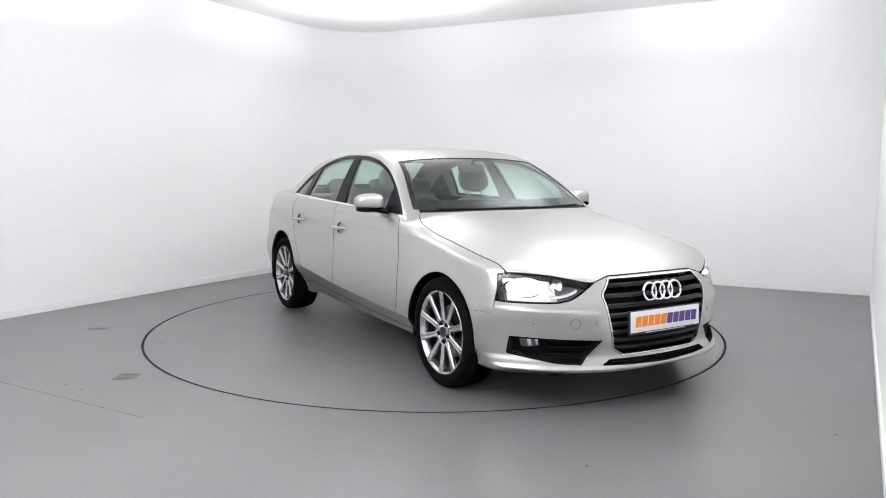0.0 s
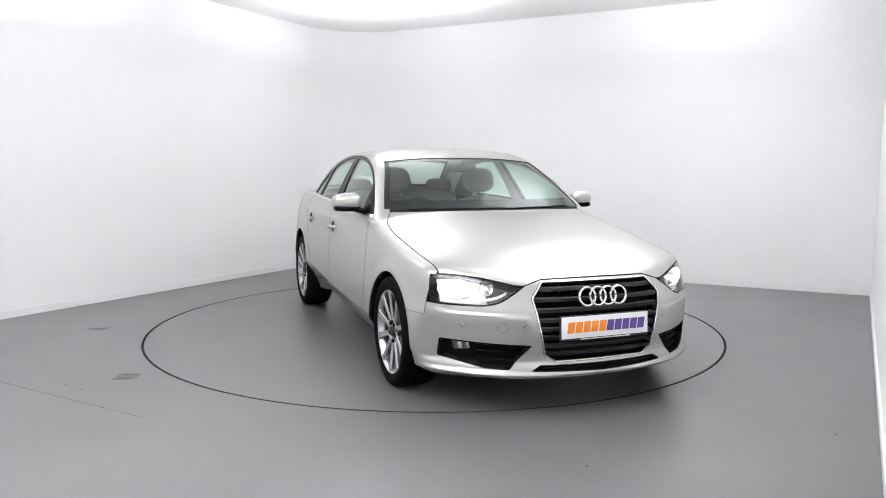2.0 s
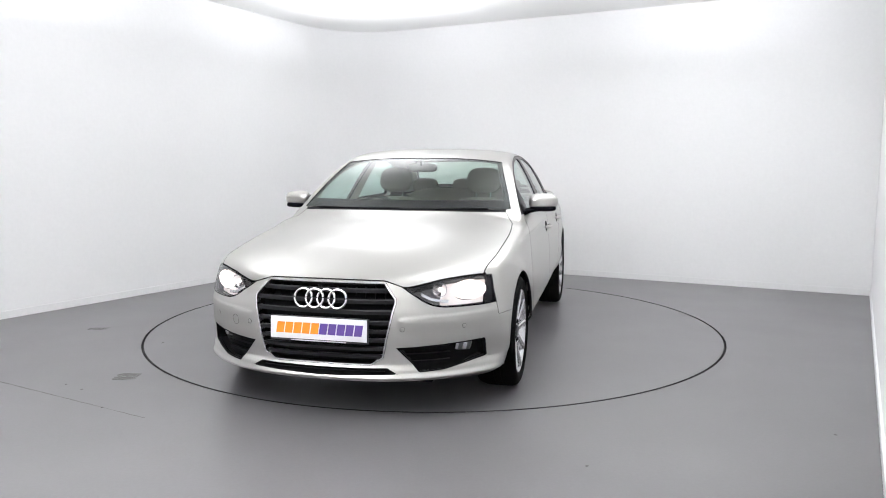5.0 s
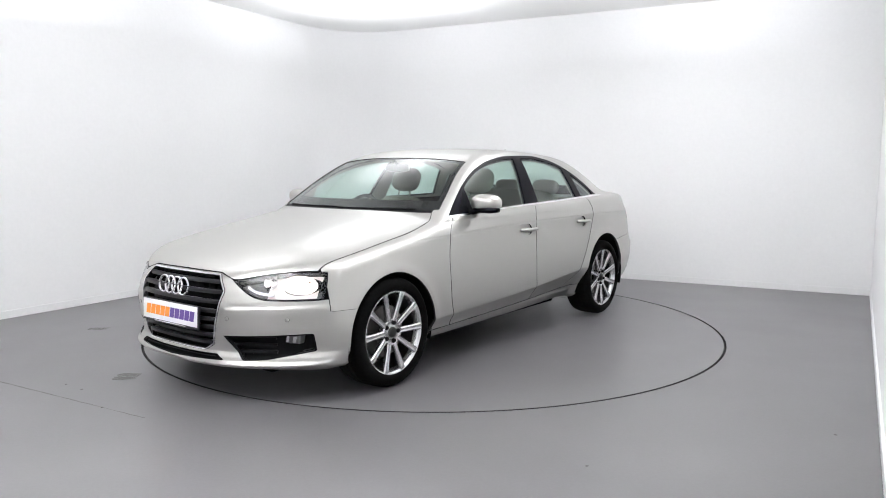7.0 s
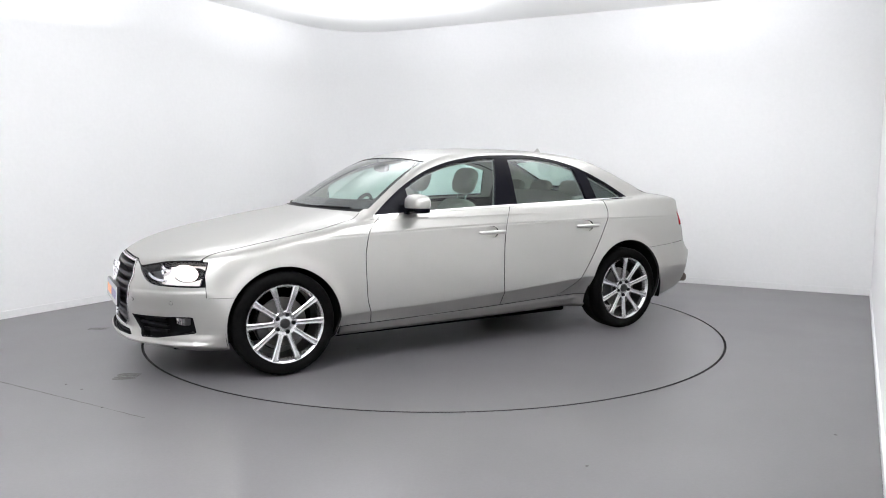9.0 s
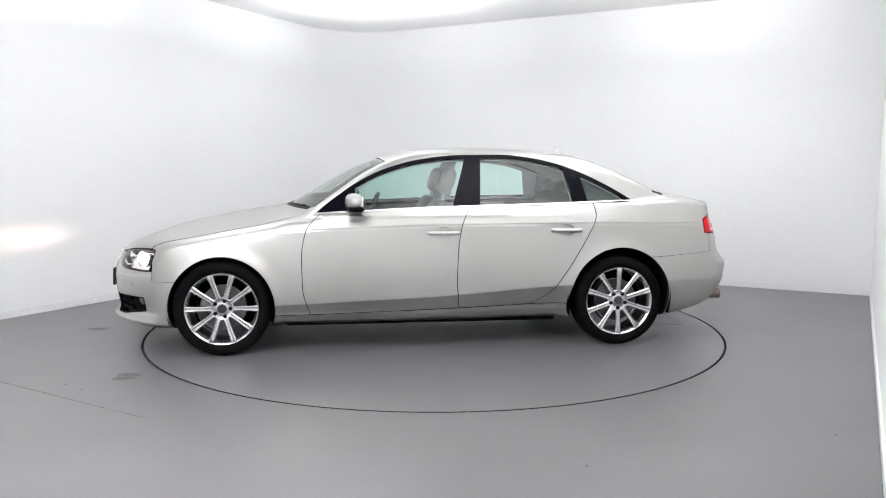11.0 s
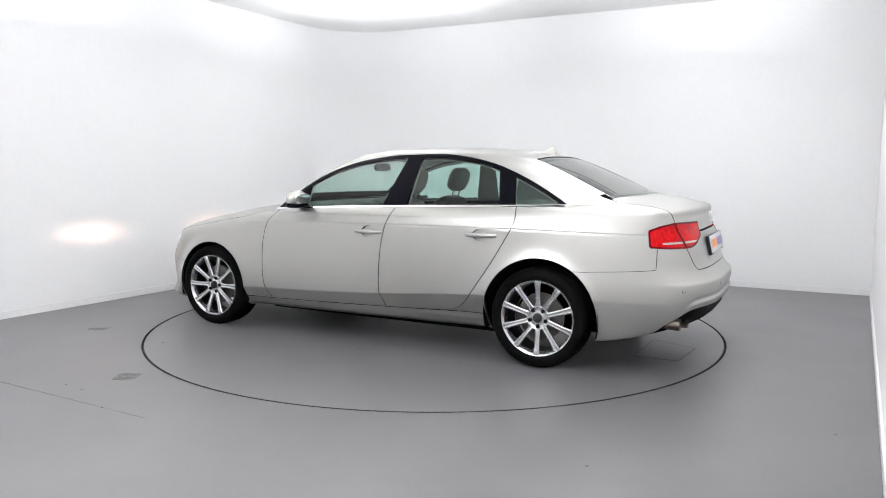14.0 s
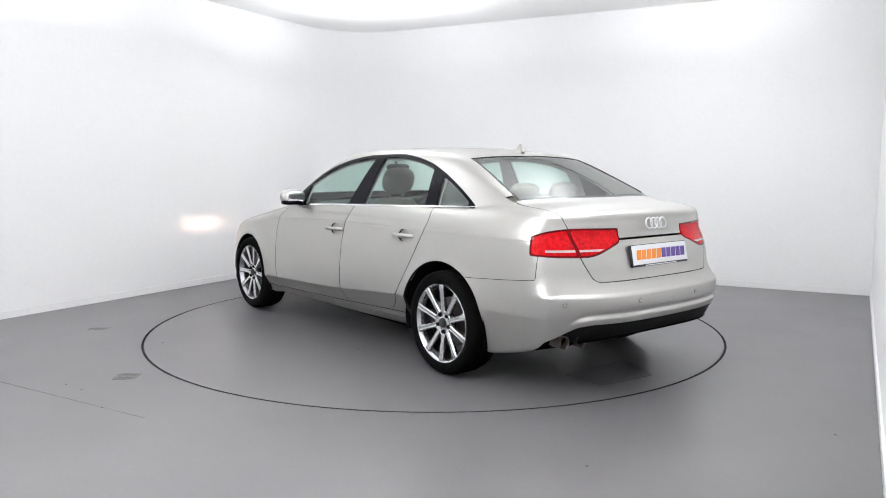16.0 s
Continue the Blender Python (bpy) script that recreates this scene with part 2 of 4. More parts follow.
def curve(*pairs):
    """A smooth function through (at, value) pairs in rising order of at, with no overshoot."""
    xs, ys = np.array([p[0] for p in pairs], float), np.array([p[1] for p in pairs], float)
    h, d = np.diff(xs), np.diff(ys) / np.diff(xs)
    m = np.zeros(len(xs))
    m[0], m[-1] = d[0], d[-1]
    for i in range(1, len(xs) - 1):
        if d[i - 1] * d[i] > 0:
            w1, w2 = 2 * h[i] + h[i - 1], h[i] + 2 * h[i - 1]
            m[i] = (w1 + w2) / (w1 / d[i - 1] + w2 / d[i])

    def at(x):
        x = np.clip(np.asarray(x, float), xs[0], xs[-1])
        i = np.clip(np.searchsorted(xs, x) - 1, 0, len(xs) - 2)
        t = (x - xs[i]) / h[i]
        return ((2 * t ** 3 - 3 * t ** 2 + 1) * ys[i] + (t ** 3 - 2 * t ** 2 + t) * h[i] * m[i]
                + (-2 * t ** 3 + 3 * t ** 2) * ys[i + 1] + (t ** 3 - t ** 2) * h[i] * m[i + 1])
    return at


def smax(a, b, k):
    return 0.5 * (a + b + np.sqrt((a - b) ** 2 + k * k))


def smin(a, b, k):
    return 0.5 * (a + b - np.sqrt((a - b) ** 2 + k * k))


def ramp01(x, a, b):
    t = np.clip((x - a) / (b - a), 0, 1)
    return t * t * (3 - 2 * t)


AXLE, WHEEL_R = 1.404, 0.326
half_width = curve((-2.45, 0.755), (-2.1, 0.833), (-1.75, 0.882), (-1.4, 0.906), (-0.9, 0.904), (0.0, 0.906), (0.8, 0.906), (1.4, 0.905), (1.8, 0.878), (2.1, 0.825), (2.35, 0.77))
crease_z = curve((-2.4, 0.884), (-2.03, 0.889), (-1.17, 0.898), (-0.59, 0.895), (0.0, 0.888), (0.82, 0.862), (1.24, 0.845), (1.54, 0.815), (1.71, 0.772), (1.9, 0.70), (2.3, 0.60))
low_crease_z = curve((-1.4, 0.47), (-0.98, 0.449), (0.0, 0.382), (1.02, 0.346), (1.4, 0.34))
top_z = curve((-2.5, 1.02), (-2.3, 1.048), (-2.18, 1.056), (-2.05, 1.078), (-1.87, 1.088), (-1.5, 1.05), (-1.0, 1.03), (0.0, 1.003), (0.6, 0.985), (0.8, 0.982), (0.97, 0.995),
              (1.11, 0.982), (1.25, 0.963), (1.485, 0.921), (1.82, 0.852), (2.06, 0.772), (2.2, 0.712), (2.32, 0.64))
top_crown = curve((-2.4, 0.045), (-1.9, 0.06), (-1.4, 0.01), (0.5, 0.01), (0.9, 0.08), (1.2, 0.118), (1.6, 0.117), (1.9, 0.105), (2.3, 0.06))
front_x = curve((0.14, 2.12), (0.20, 2.235), (0.225, 2.275), (0.26, 2.275), (0.30, 2.258), (0.45, 2.272), (0.55, 2.268), (0.62, 2.248), (0.70, 2.208), (0.78, 2.15))
rear_x = curve((0.18, -2.15), (0.26, -2.29), (0.33, -2.37), (0.42, -2.41), (0.50, -2.43), (0.56, -2.436), (0.578, -2.435), (0.605, -2.408), (0.655, -2.374), (0.69, -2.362), (0.76, -2.350), (0.84, -2.325), (0.92, -2.292), (0.98, -2.288), (1.03, -2.305), (1.1, -2.32))
floor_z = curve((-2.45, 0.35), (-2.2, 0.285), (-1.85, 0.205), (-1.7, 0.18), (1.8, 0.17), (2.1, 0.19), (2.3, 0.205))
glass_y = curve((-2.0, 0.66), (-1.8, 0.70), (-1.5, 0.752), (-1.2, 0.785), (-0.6, 0.818), (0.0, 0.823), (0.5, 0.818), (0.9, 0.805))
roof_z = curve((-1.6, 1.29), (-1.27, 1.378), (-1.1, 1.405), (-0.9, 1.423), (-0.6, 1.438), (-0.3, 1.441), (0.0, 1.432), (0.2, 1.408), (0.4, 1.362))
screen_x = curve((0.90, 1.17), (1.0, 1.005), (1.1, 0.845), (1.2, 0.675), (1.3, 0.48), (1.37, 0.30), (1.42, 0.12), (1.5, -0.2))
rear_glass_x = curve((1.0, -2.10), (1.09, -1.92), (1.2, -1.68), (1.3, -1.455), (1.38, -1.27), (1.45, -1.1))


skirt_top = curve((0.0, 0.432), (0.55, 0.434), (0.64, 0.425), (0.72, 0.375), (0.80, 0.30))


def soft(d, k=0.006):
    """The positive part of d, rounded over k."""
    return 0.5 * (d + np.sqrt(d * d + k * k))


def body_side(x, z):
    w, zc, zl = half_width(x), crease_z(x), low_crease_z(x)
    up, dn = soft(z - zc, 0.004), soft(zc - z, 0.004)
    y = w - 0.025 + 0.033 * np.sin(np.clip(dn / 0.55, 0, 1) * np.pi * 0.62)
    y = y - (0.42 - 0.12 * ramp01(x, 0.8, 1.2)) * up - 0.35 * up * up
    y = y - 0.0017 * np.exp(-((z - zc + 0.007) / 0.006) ** 2) * ramp01(x, 1.42, 0.95)
    door = ramp01(x, -1.15, -0.95) * (1 - ramp01(x, 1.0, 1.12))
    low = soft(zl - z, 0.003)
    y = y - 0.72 * low * (0.22 + 0.78 * door)
    y = y + 0.009 * ramp01(z, 0.292, 0.262) * door
    y = y - 1.2 * np.maximum(0.215 - z, 0)
    for ax, zz in ((AXLE, 0.325), (-AXLE, 0.335)):
        d = np.sqrt((x - ax) ** 2 + (z - zz) ** 2)
        y = y + 0.016 * np.exp(-((d - 0.36) / 0.055) ** 2) * ramp01(z, 0.2, 0.34)
    return y


def solid(p):
    """Below zero inside the body shell."""
    x, y, z = p[..., 0], np.abs(p[..., 1]), p[..., 2]
    side = y - body_side(x, z)
    top = z - (top_z(x) - top_crown(x) * (y / 0.9) ** 3)
    bow = 0.19 * (y / 0.65) ** 2.8
    lip = 0.024 * np.exp(-((z - 0.229) / 0.016) ** 2)
    ridge = 0.535 + 0.04 * np.clip(y - 0.42, 0, 0.4)
    step = 0.008 * (1 - ramp01(z, ridge - 0.009, ridge + 0.009)) * ramp01(y, 0.39, 0.43) * ramp01(z, 0.44, 0.52)
    front = x - (front_x(z) + lip + step - bow)
    edge = skirt_top(y)
    ledge = (0.011 * (1 - ramp01(z, edge + 0.028, edge + 0.052)) - 0.005 * np.exp(-((z - edge - 0.055) / 0.013) ** 2)) * ramp01(y, 0.72, 0.60)
    rear = (rear_x(z) - ledge + 0.2 * (y / 0.806) ** 3.3) - x
    bottom = floor_z(x) - z
    b = smax(side, top * 0.95, 0.020 + 0.025 * ramp01(x, 0.75, 1.15))
    b = smax(b, front, 0.03)
    b = smax(b, rear, 0.055)
    b = smax(b, bottom, 0.03)
    pane = y - (glass_y(x) - 0.40 * (np.maximum(z, 0.95) - 1.0) - 0.28 * np.maximum(z - 1.0, 0) ** 2 - 1.0 * np.maximum(0.95 - z, 0))
    screen = (x - (screen_x(z) - 0.13 * (y / 0.6) ** 2.2)) * 0.55
    back = ((rear_glass_x(z) + 0.055 * (y / 0.5) ** 2.2) - x) * 0.45
    roof = z - (roof_z(x) - 0.026 * (y / 0.6) ** 2.6)
    g = smax(pane * 0.92, roof, 0.05)
    g = smax(g, smax(screen, back, 0.01), 0.028)
    g = smax(g, 0.8 - z, 0.01)
    return smin(b, g, 0.022)


HOME_LOW, HOME_HIGH = 0.40, 0.87


def rows_z(low, high, step):
    """Heights of the net's rows: even, with fine ones along the two creases."""
    marks, out = [low, HOME_LOW, HOME_HIGH, high], []
    for a, b in zip(marks, marks[1:]):
        a, b = a + (0.0125 if a > low else 0), b - (0.0125 if b < high else 0)
        out += list(np.linspace(a, b, int(round((b - a) / step)) + 1))
        if b < high:
            out += [b + 0.005 * k for k in range(1, 5)]
    return np.array(out)


def bend_z(x, z):
    """Lays the net's rows along the creases, which rise and fall down the car's length."""
    high, low = crease_z(np.clip(x, -2.1, 1.45)), low_crease_z(x)
    zb, zt = 0.12, 1.12
    lower = zb + (z - zb) * (low - zb) / (HOME_LOW - zb)
    middle = low + (z - HOME_LOW) * (high - low) / (HOME_HIGH - HOME_LOW)
    upper = high + (z - HOME_HIGH) * (zt - high) / (zt - HOME_HIGH)
    return np.where(z < HOME_LOW, lower, np.where(z < HOME_HIGH, middle, np.where(z < zt, upper, z)))


def surface(field, low, high, step):
    """Net of quads on field = 0, its points pulled onto the surface; the grid is symmetric in y. Returns points, normals, quads."""
    xs, zs = np.arange(low[0], high[0], step), rows_z(low[2], high[2], step)
    half = np.arange(step / 2, high[1], step)
    ys = np.concatenate([-half[::-1], half])
    F = np.empty((len(xs), len(half), len(zs)), np.float32)
    for i in range(0, len(xs), 20):
        g = np.stack(np.meshgrid(xs[i:i + 20], half, zs, indexing="ij"), -1)
        g[..., 2] = bend_z(g[..., 0], g[..., 2])
        F[i:i + 20] = field(g)
    F = np.concatenate([F[:, ::-1], F], 1)
    S = F < 0
    nx, ny, nz = S.shape
    corners = [S[a:nx - 1 + a, b:ny - 1 + b, c:nz - 1 + c] for a in (0, 1) for b in (0, 1) for c in (0, 1)]
    count = sum(c.astype(np.int8) for c in corners)
    mixed = (count > 0) & (count < 8)
    index = -np.ones(mixed.shape, np.int64)
    index[mixed] = np.arange(mixed.sum())
    cell = np.argwhere(mixed)
    row = (zs[cell[:, 2]] + zs[cell[:, 2] + 1]) / 2
    V = np.stack([xs[cell[:, 0]] + step / 2, ys[cell[:, 1]] + step / 2, row], 1)
    V[:, 2] = bend_z(V[:, 0], row)
    quads = []
    for axis in range(3):
        o = [slice(1, -1)] * 3
        o[axis] = slice(0, -1)
        o2 = list(o)
        o2[axis] = slice(1, None)
        a, b = S[tuple(o)], S[tuple(o2)]
        at = np.argwhere(a != b)
        inside_first = a[a != b]
        shift = np.ones(3, int)
        shift[axis] = 0
        at = at + shift
        u, v = [(1, 2), (2, 0), (0, 1)][axis]
        q = []
        for du, dv in ((-1, -1), (0, -1), (0, 0), (-1, 0)):
            c = at.copy()
            c[:, u] += du
            c[:, v] += dv
            q.append(index[c[:, 0], c[:, 1], c[:, 2]])
        q = np.stack(q, 1)
        q[~inside_first] = q[~inside_first][:, ::-1]
        quads.append(q)
    quads = np.concatenate(quads)

    def slope(P):
        e = 1e-4
        return np.stack([(field(P + d) - field(P - d)) / (2 * e) for d in np.eye(3) * e], -1)

    for k in range(5):
        g = slope(V)
        s = field(V) / np.maximum((g * g).sum(1), 0.05)
        V = V - np.clip(s, -step, step)[:, None] * g * 0.9
    # lay rows of points along the two creases of the flanks
    for line_z, home, x0, x1 in ((crease_z, HOME_HIGH, -2.08, 1.4), (low_crease_z, HOME_LOW, -1.0, 1.02)):
        zz = line_z(V[:, 0])
        near = (np.abs(row - home) < 0.0012) & (V[:, 0] > x0) & (V[:, 0] < x1) & (np.abs(V[:, 1]) > 0.75)
        V[near, 2] = zz[near]
        for k in range(3):
            P = V[near]
            g = slope(P)
            V[near, 1] = P[:, 1] - field(P) / np.where(np.abs(g[:, 1]) > 0.3, g[:, 1], 1)
    g = slope(V)
    return V, g / np.linalg.norm(g, axis=1)[:, None], quads


SHELL_V, SHELL_N, SHELL_Q = surface(solid, (-2.5, 0, 0.12), (2.36, 0.98, 1.5), 0.0112)


# ---- cutting panels out of the shell ----


def cut_shell(conds, inset=0.0):
    """The part of the shell where all conds are above zero: points, normals, faces."""
    F = np.stack([np.broadcast_to(c(SHELL_V), len(SHELL_V)) for c in conds], 1)
    near = F[SHELL_Q]
    whole = (near > 0).all((1, 2))
    cut = ~whole & ~((near <= 0).all(1).any(1))
    table = np.concatenate([SHELL_V, SHELL_N, F], 1)
    index, rows, polys = {}, [], []

    def add(row, key):
        if key not in index:
            index[key] = len(rows)
            rows.append(row[:6])
        return index[key]

    for q in SHELL_Q[whole].tolist():
        polys.append([add(table[i], i) for i in q])
    for q in SHELL_Q[cut].tolist():
        ring = [(table[i], i) for i in q]
        for c in range(F.shape[1]):
            k, out = 6 + c, []
            for (a, ka), (b, kb) in zip(ring, ring[1:] + ring[:1]):
                if a[k] > 0:
                    out.append((a, ka))
                if (a[k] > 0) != (b[k] > 0):
                    t = a[k] / (a[k] - b[k])
                    r = a + (b - a) * t
                    out.append((r, (round(r[0] * 5e4), round(r[1] * 5e4), round(r[2] * 5e4))))
            ring = out
            if len(ring) < 3:
                break
        if len(ring) >= 3:
            ids = [add(r, k) for r, k in ring]
            ids = [a for a, b in zip(ids, ids[1:] + ids[:1]) if a != b]
            if len(set(ids)) >= 3 and len(set(ids)) == len(ids):
                polys.append(ids)
    R = np.array(rows).reshape(-1, 6)
    N = R[:, 3:] / np.maximum(np.linalg.norm(R[:, 3:], axis=1), 1e-9)[:, None]
    return R[:, :3] - N * inset, N, polys


def panel(name, conds, mat, parent, inset=0.0, rim=0.012, label=""):
    """A body panel: a piece of the shell with a folded rim, as one mesh."""
    V, N, polys = cut_shell(conds, inset)
    count, way = {}, {}
    for p in polys:
        for a, b in zip(p, p[1:] + p[:1]):
            e = (min(a, b), max(a, b))
            count[e] = count.get(e, 0) + 1
            way[e] = (a, b)
    verts, norms = [tuple(v) for v in V], [Vector(n) for n in N]
    flat = len(polys)
    if rim:
        twin, sums = {}, {}
        edges = [way[e] for e, c in count.items() if c == 1]
        for a, b in edges:
            d, n = Vector(V[b] - V[a]), Vector(N[a])
            o = d.cross(n).normalized() if d.length > 1e-7 else n
            for v in (a, b):
                sums[v] = sums.get(v, Vector()) + o
        for v, o in sums.items():
            twin[v] = len(verts)
            o = o.normalized() if o.length > 1e-6 else Vector(N[v])
            verts += [tuple(V[v]), tuple(V[v] - N[v] * rim)]
            norms += [o, o]
        for a, b in edges:
            polys.append([twin[b], twin[a], twin[a] + 1, twin[b] + 1])
    me = bpy.data.meshes.new(name)
    me.from_pydata(verts, [], polys)
    me.polygons.foreach_set("use_smooth", [True] * len(me.polygons))
    me.normals_split_custom_set_from_vertices([tuple(n) for n in norms])
    me.materials.append(mat)
    # folded rims coloured dark instead of body paint, as shade in the gaps
    if mat is PAINT:
        me.materials.append(GAP_SHADE)
        me.polygons.foreach_set("material_index", [0] * flat + [1] * (len(me.polygons) - flat))
    ob = new(name, me)
    ob.parent = parent
    if label:
        ob["label"] = label
    return ob


def X(p):
    return p[:, 0]


def Y(p):
    return np.abs(p[:, 1])


def Z(p):
    return p[:, 2]


def on(sign):
    return lambda p: sign * p[:, 1]


def line(a0, b0, a1, b1, first=Y, second=Z):
    """Above zero to the left of the line from (a0, b0) to (a1, b1), in metres."""
    da, db = a1 - a0, b1 - b0
    n = math.hypot(da, db)
    return lambda p: (da * (second(p) - b0) - db * (first(p) - a0)) / n


def polygon(*corners, first=Y, second=Z):
    return [line(*a, *b, first=first, second=second) for a, b in zip(corners, corners[1:] + corners[:1])]


def inside(conds, grow=0.0):
    return lambda p: np.min([c(p) for c in conds], 0) + grow


def outside(conds, grow=0.0):
    return lambda p: -np.min([c(p) for c in conds], 0) - grow


GAP_W = 0.0026
gap_a = curve((0.25, 0.81), (0.29, 0.82), (0.463, 0.86), (0.668, 0.864), (0.859, 0.831), (0.96, 0.742), (1.05, 0.66))
gap_b = curve((0.25, -0.230), (0.291, -0.228), (0.485, -0.212), (0.685, -0.219), (0.883, -0.251), (1.0, -0.303))
gap_c = curve((0.25, -0.52), (0.295, -0.66), (0.313, -0.753), (0.379, -0.869), (0.52, -0.984), (0.817, -1.17), (0.90, -1.213), (0.96, -1.228), (1.05, -1.215))
door_low = curve((-0.8, 0.305), (-0.24, 0.288), (0.83, 0.266))
belt = curve((-1.6, 1.043), (-1.486, 1.04), (-0.976, 1.027), (-0.387, 1.011), (0.015, 0.999), (0.764, 0.964), (0.95, 0.952))
belt_out = curve((-2.4, 1.25), (-1.8, 1.14), (-1.55, 1.045), (-1.486, 1.04), (-0.976, 1.027), (-0.387, 1.011), (0.015, 0.999), (0.742, 0.96), (0.87, 0.995), (1.0, 1.04))
window_top = curve((-1.580, 1.030), (-1.38, 1.148), (-1.17, 1.250), (-0.972, 1.321), (-0.774, 1.362), (-0.57, 1.382), (-0.255, 1.377), (0.03, 1.345), (0.275, 1.28), (0.48, 1.182), (0.65, 1.067), (0.79, 0.955))
hood_edge = curve((0.82, 0.715), (0.9, 0.755), (1.0, 0.785), (1.3, 0.80), (1.6, 0.795), (1.9, 0.765), (2.1, 0.72))
hood_low = curve((0.0, 0.716), (0.30, 0.714), (0.36, 0.70), (0.42, 0.684), (0.52, 0.702), (0.61, 0.720), (0.75, 0.730), (0.84, 0.725))
lamp_low = curve((0.415, 0.682), (0.46, 0.650), (0.56, 0.594), (0.62, 0.583), (0.78, 0.580), (0.86, 0.588))
bumper_top = curve((0.0, 0.713), (0.30, 0.711), (0.36, 0.697), (0.405, 0.682), (0.42, 0.672), (0.46, 0.646), (0.56, 0.590), (0.62, 0.579), (0.78, 0.576), (0.86, 0.584))
seam_rear = curve((-2.2, 0.685), (-2.05, 0.668), (-1.7, 0.645))
lid_edge = curve((0.6, 0.42), (0.655, 0.50), (0.675, 0.532), (0.71, 0.555), (0.79, 0.592), (0.95, 0.625), (1.03, 0.65), (1.2, 0.655))
tail_top = curve((0.30, 0.945), (0.6, 0.951), (0.72, 0.938), (0.80, 0.902), (0.84, 0.876), (0.88, 0.86))
tail_low = curve((0.29, 0.90), (0.31, 0.872), (0.36, 0.852), (0.56, 0.798), (0.7, 0.80), (0.86, 0.815))
SEAM_Z, FENDER_X = 0.515, 1.865


def screen_base(p):
    return 0.985 - 0.13 * (Y(p) / 0.6) ** 2.2


def lid_front(p):
    return -1.90 + 0.055 * (Y(p) / 0.5) ** 2.2


def arch(ax, zc, r):
    return lambda p: np.hypot(X(p) - ax, Z(p) - zc) - r


front_arch, rear_arch = arch(AXLE, 0.327, 0.357), arch(-AXLE - 0.008, 0.338, 0.380)
hexagon = polygon((-0.02, 0.292), (0.262, 0.292), (0.325, 0.33), (0.387, 0.612), (0.385, 0.630), (0.318, 0.707), (-0.02, 0.707))[:-1]
fog_hole = polygon((0.388, 0.383), (0.50, 0.256), (0.61, 0.262), (0.795, 0.303), (0.79, 0.400))
lip_hole = polygon((-0.02, 0.238), (0.40, 0.250), (0.345, 0.281), (-0.02, 0.278))[:-1]
diffuser = [lambda p: skirt_top(Y(p)) - Z(p), lambda p: 0.77 - Y(p)]
window_area = [lambda p: window_top(X(p)) - Z(p), lambda p: Z(p) - belt(X(p)), lambda p: X(p) + 1.58, lambda p: 0.79 - X(p)]
screen_y = curve((0.90, 0.785), (0.96, 0.76), (1.1, 0.704), (1.345, 0.585), (1.4, 0.56))
screen_area = [lambda p: screen_y(Z(p)) - Y(p), lambda p: 1.358 - 0.03 * (Y(p) / 0.58) ** 2.5 - Z(p), lambda p: X(p) - 0.1, lambda p: screen_base(p) - X(p), lambda p: Z(p) - 0.9]
back_y = curve((1.04, 0.655), (1.08, 0.635), (1.2, 0.585), (1.365, 0.515), (1.42, 0.50))
back_area = [lambda p: back_y(Z(p)) - Y(p), lambda p: 1.366 - 0.02 * (Y(p) / 0.5) ** 2.5 - Z(p), lambda p: X(p) - lid_front(p), lambda p: -1.1 - X(p), lambda p: Z(p) - 0.9]
headlamp = [lambda p: hood_low(Y(p)) - 0.005 - Z(p), lambda p: Z(p) - lamp_low(Y(p)), lambda p: X(p) - 1.842 - 0.33 * (0.718 - Z(p)), lambda p: Y(p) - 0.41]
tail_area = [lambda p: tail_top(Y(p)) - Z(p), lambda p: Z(p) - tail_low(Y(p)), lambda p: -2.072 - X(p) - 0.12 * (0.91 - Z(p)), lambda p: Y(p) - 0.30]



def openings(p, trim):
    """Above zero in the clear panes of one side, each drawn in by trim."""
    x, z = X(p), Z(p)
    over, under = window_top(x) - 0.020 - trim - z, z - belt(x) - 0.012 - trim * 0.6
    first = np.min([over, 0.50 - trim - x, x + 0.185 + 0.33 * (z - 1.0) - trim, under], 0)
    second = np.min([over - 1.2 * trim * ramp01(x, -0.86, -1.08), -0.385 - 0.08 * (z - 1.0) - x - trim, x + 1.085 - 0.2 * (z - 1.03) - trim, under], 0)
    third = np.min([over - 0.002, -1.195 + 0.2 * (z - 1.03) - x - trim, x + 1.47 - trim, under - 0.002], 0)
    return np.max([first, second, third], 0)


HANDLES = ((-0.115, 0.832), (-1.0, 0.845))


def handle_pocket(hx, hz, grow=0.0):
    return lambda p: (1 - np.abs((X(p) - hx) / (0.058 + grow)) ** 2.4 - np.abs((Z(p) - hz) / (0.041 + grow)) ** 2.2) * 0.02


car = tagged(new("car"), "champagne silver four-door saloon car with lit headlamps, standing on the turntable", "car")

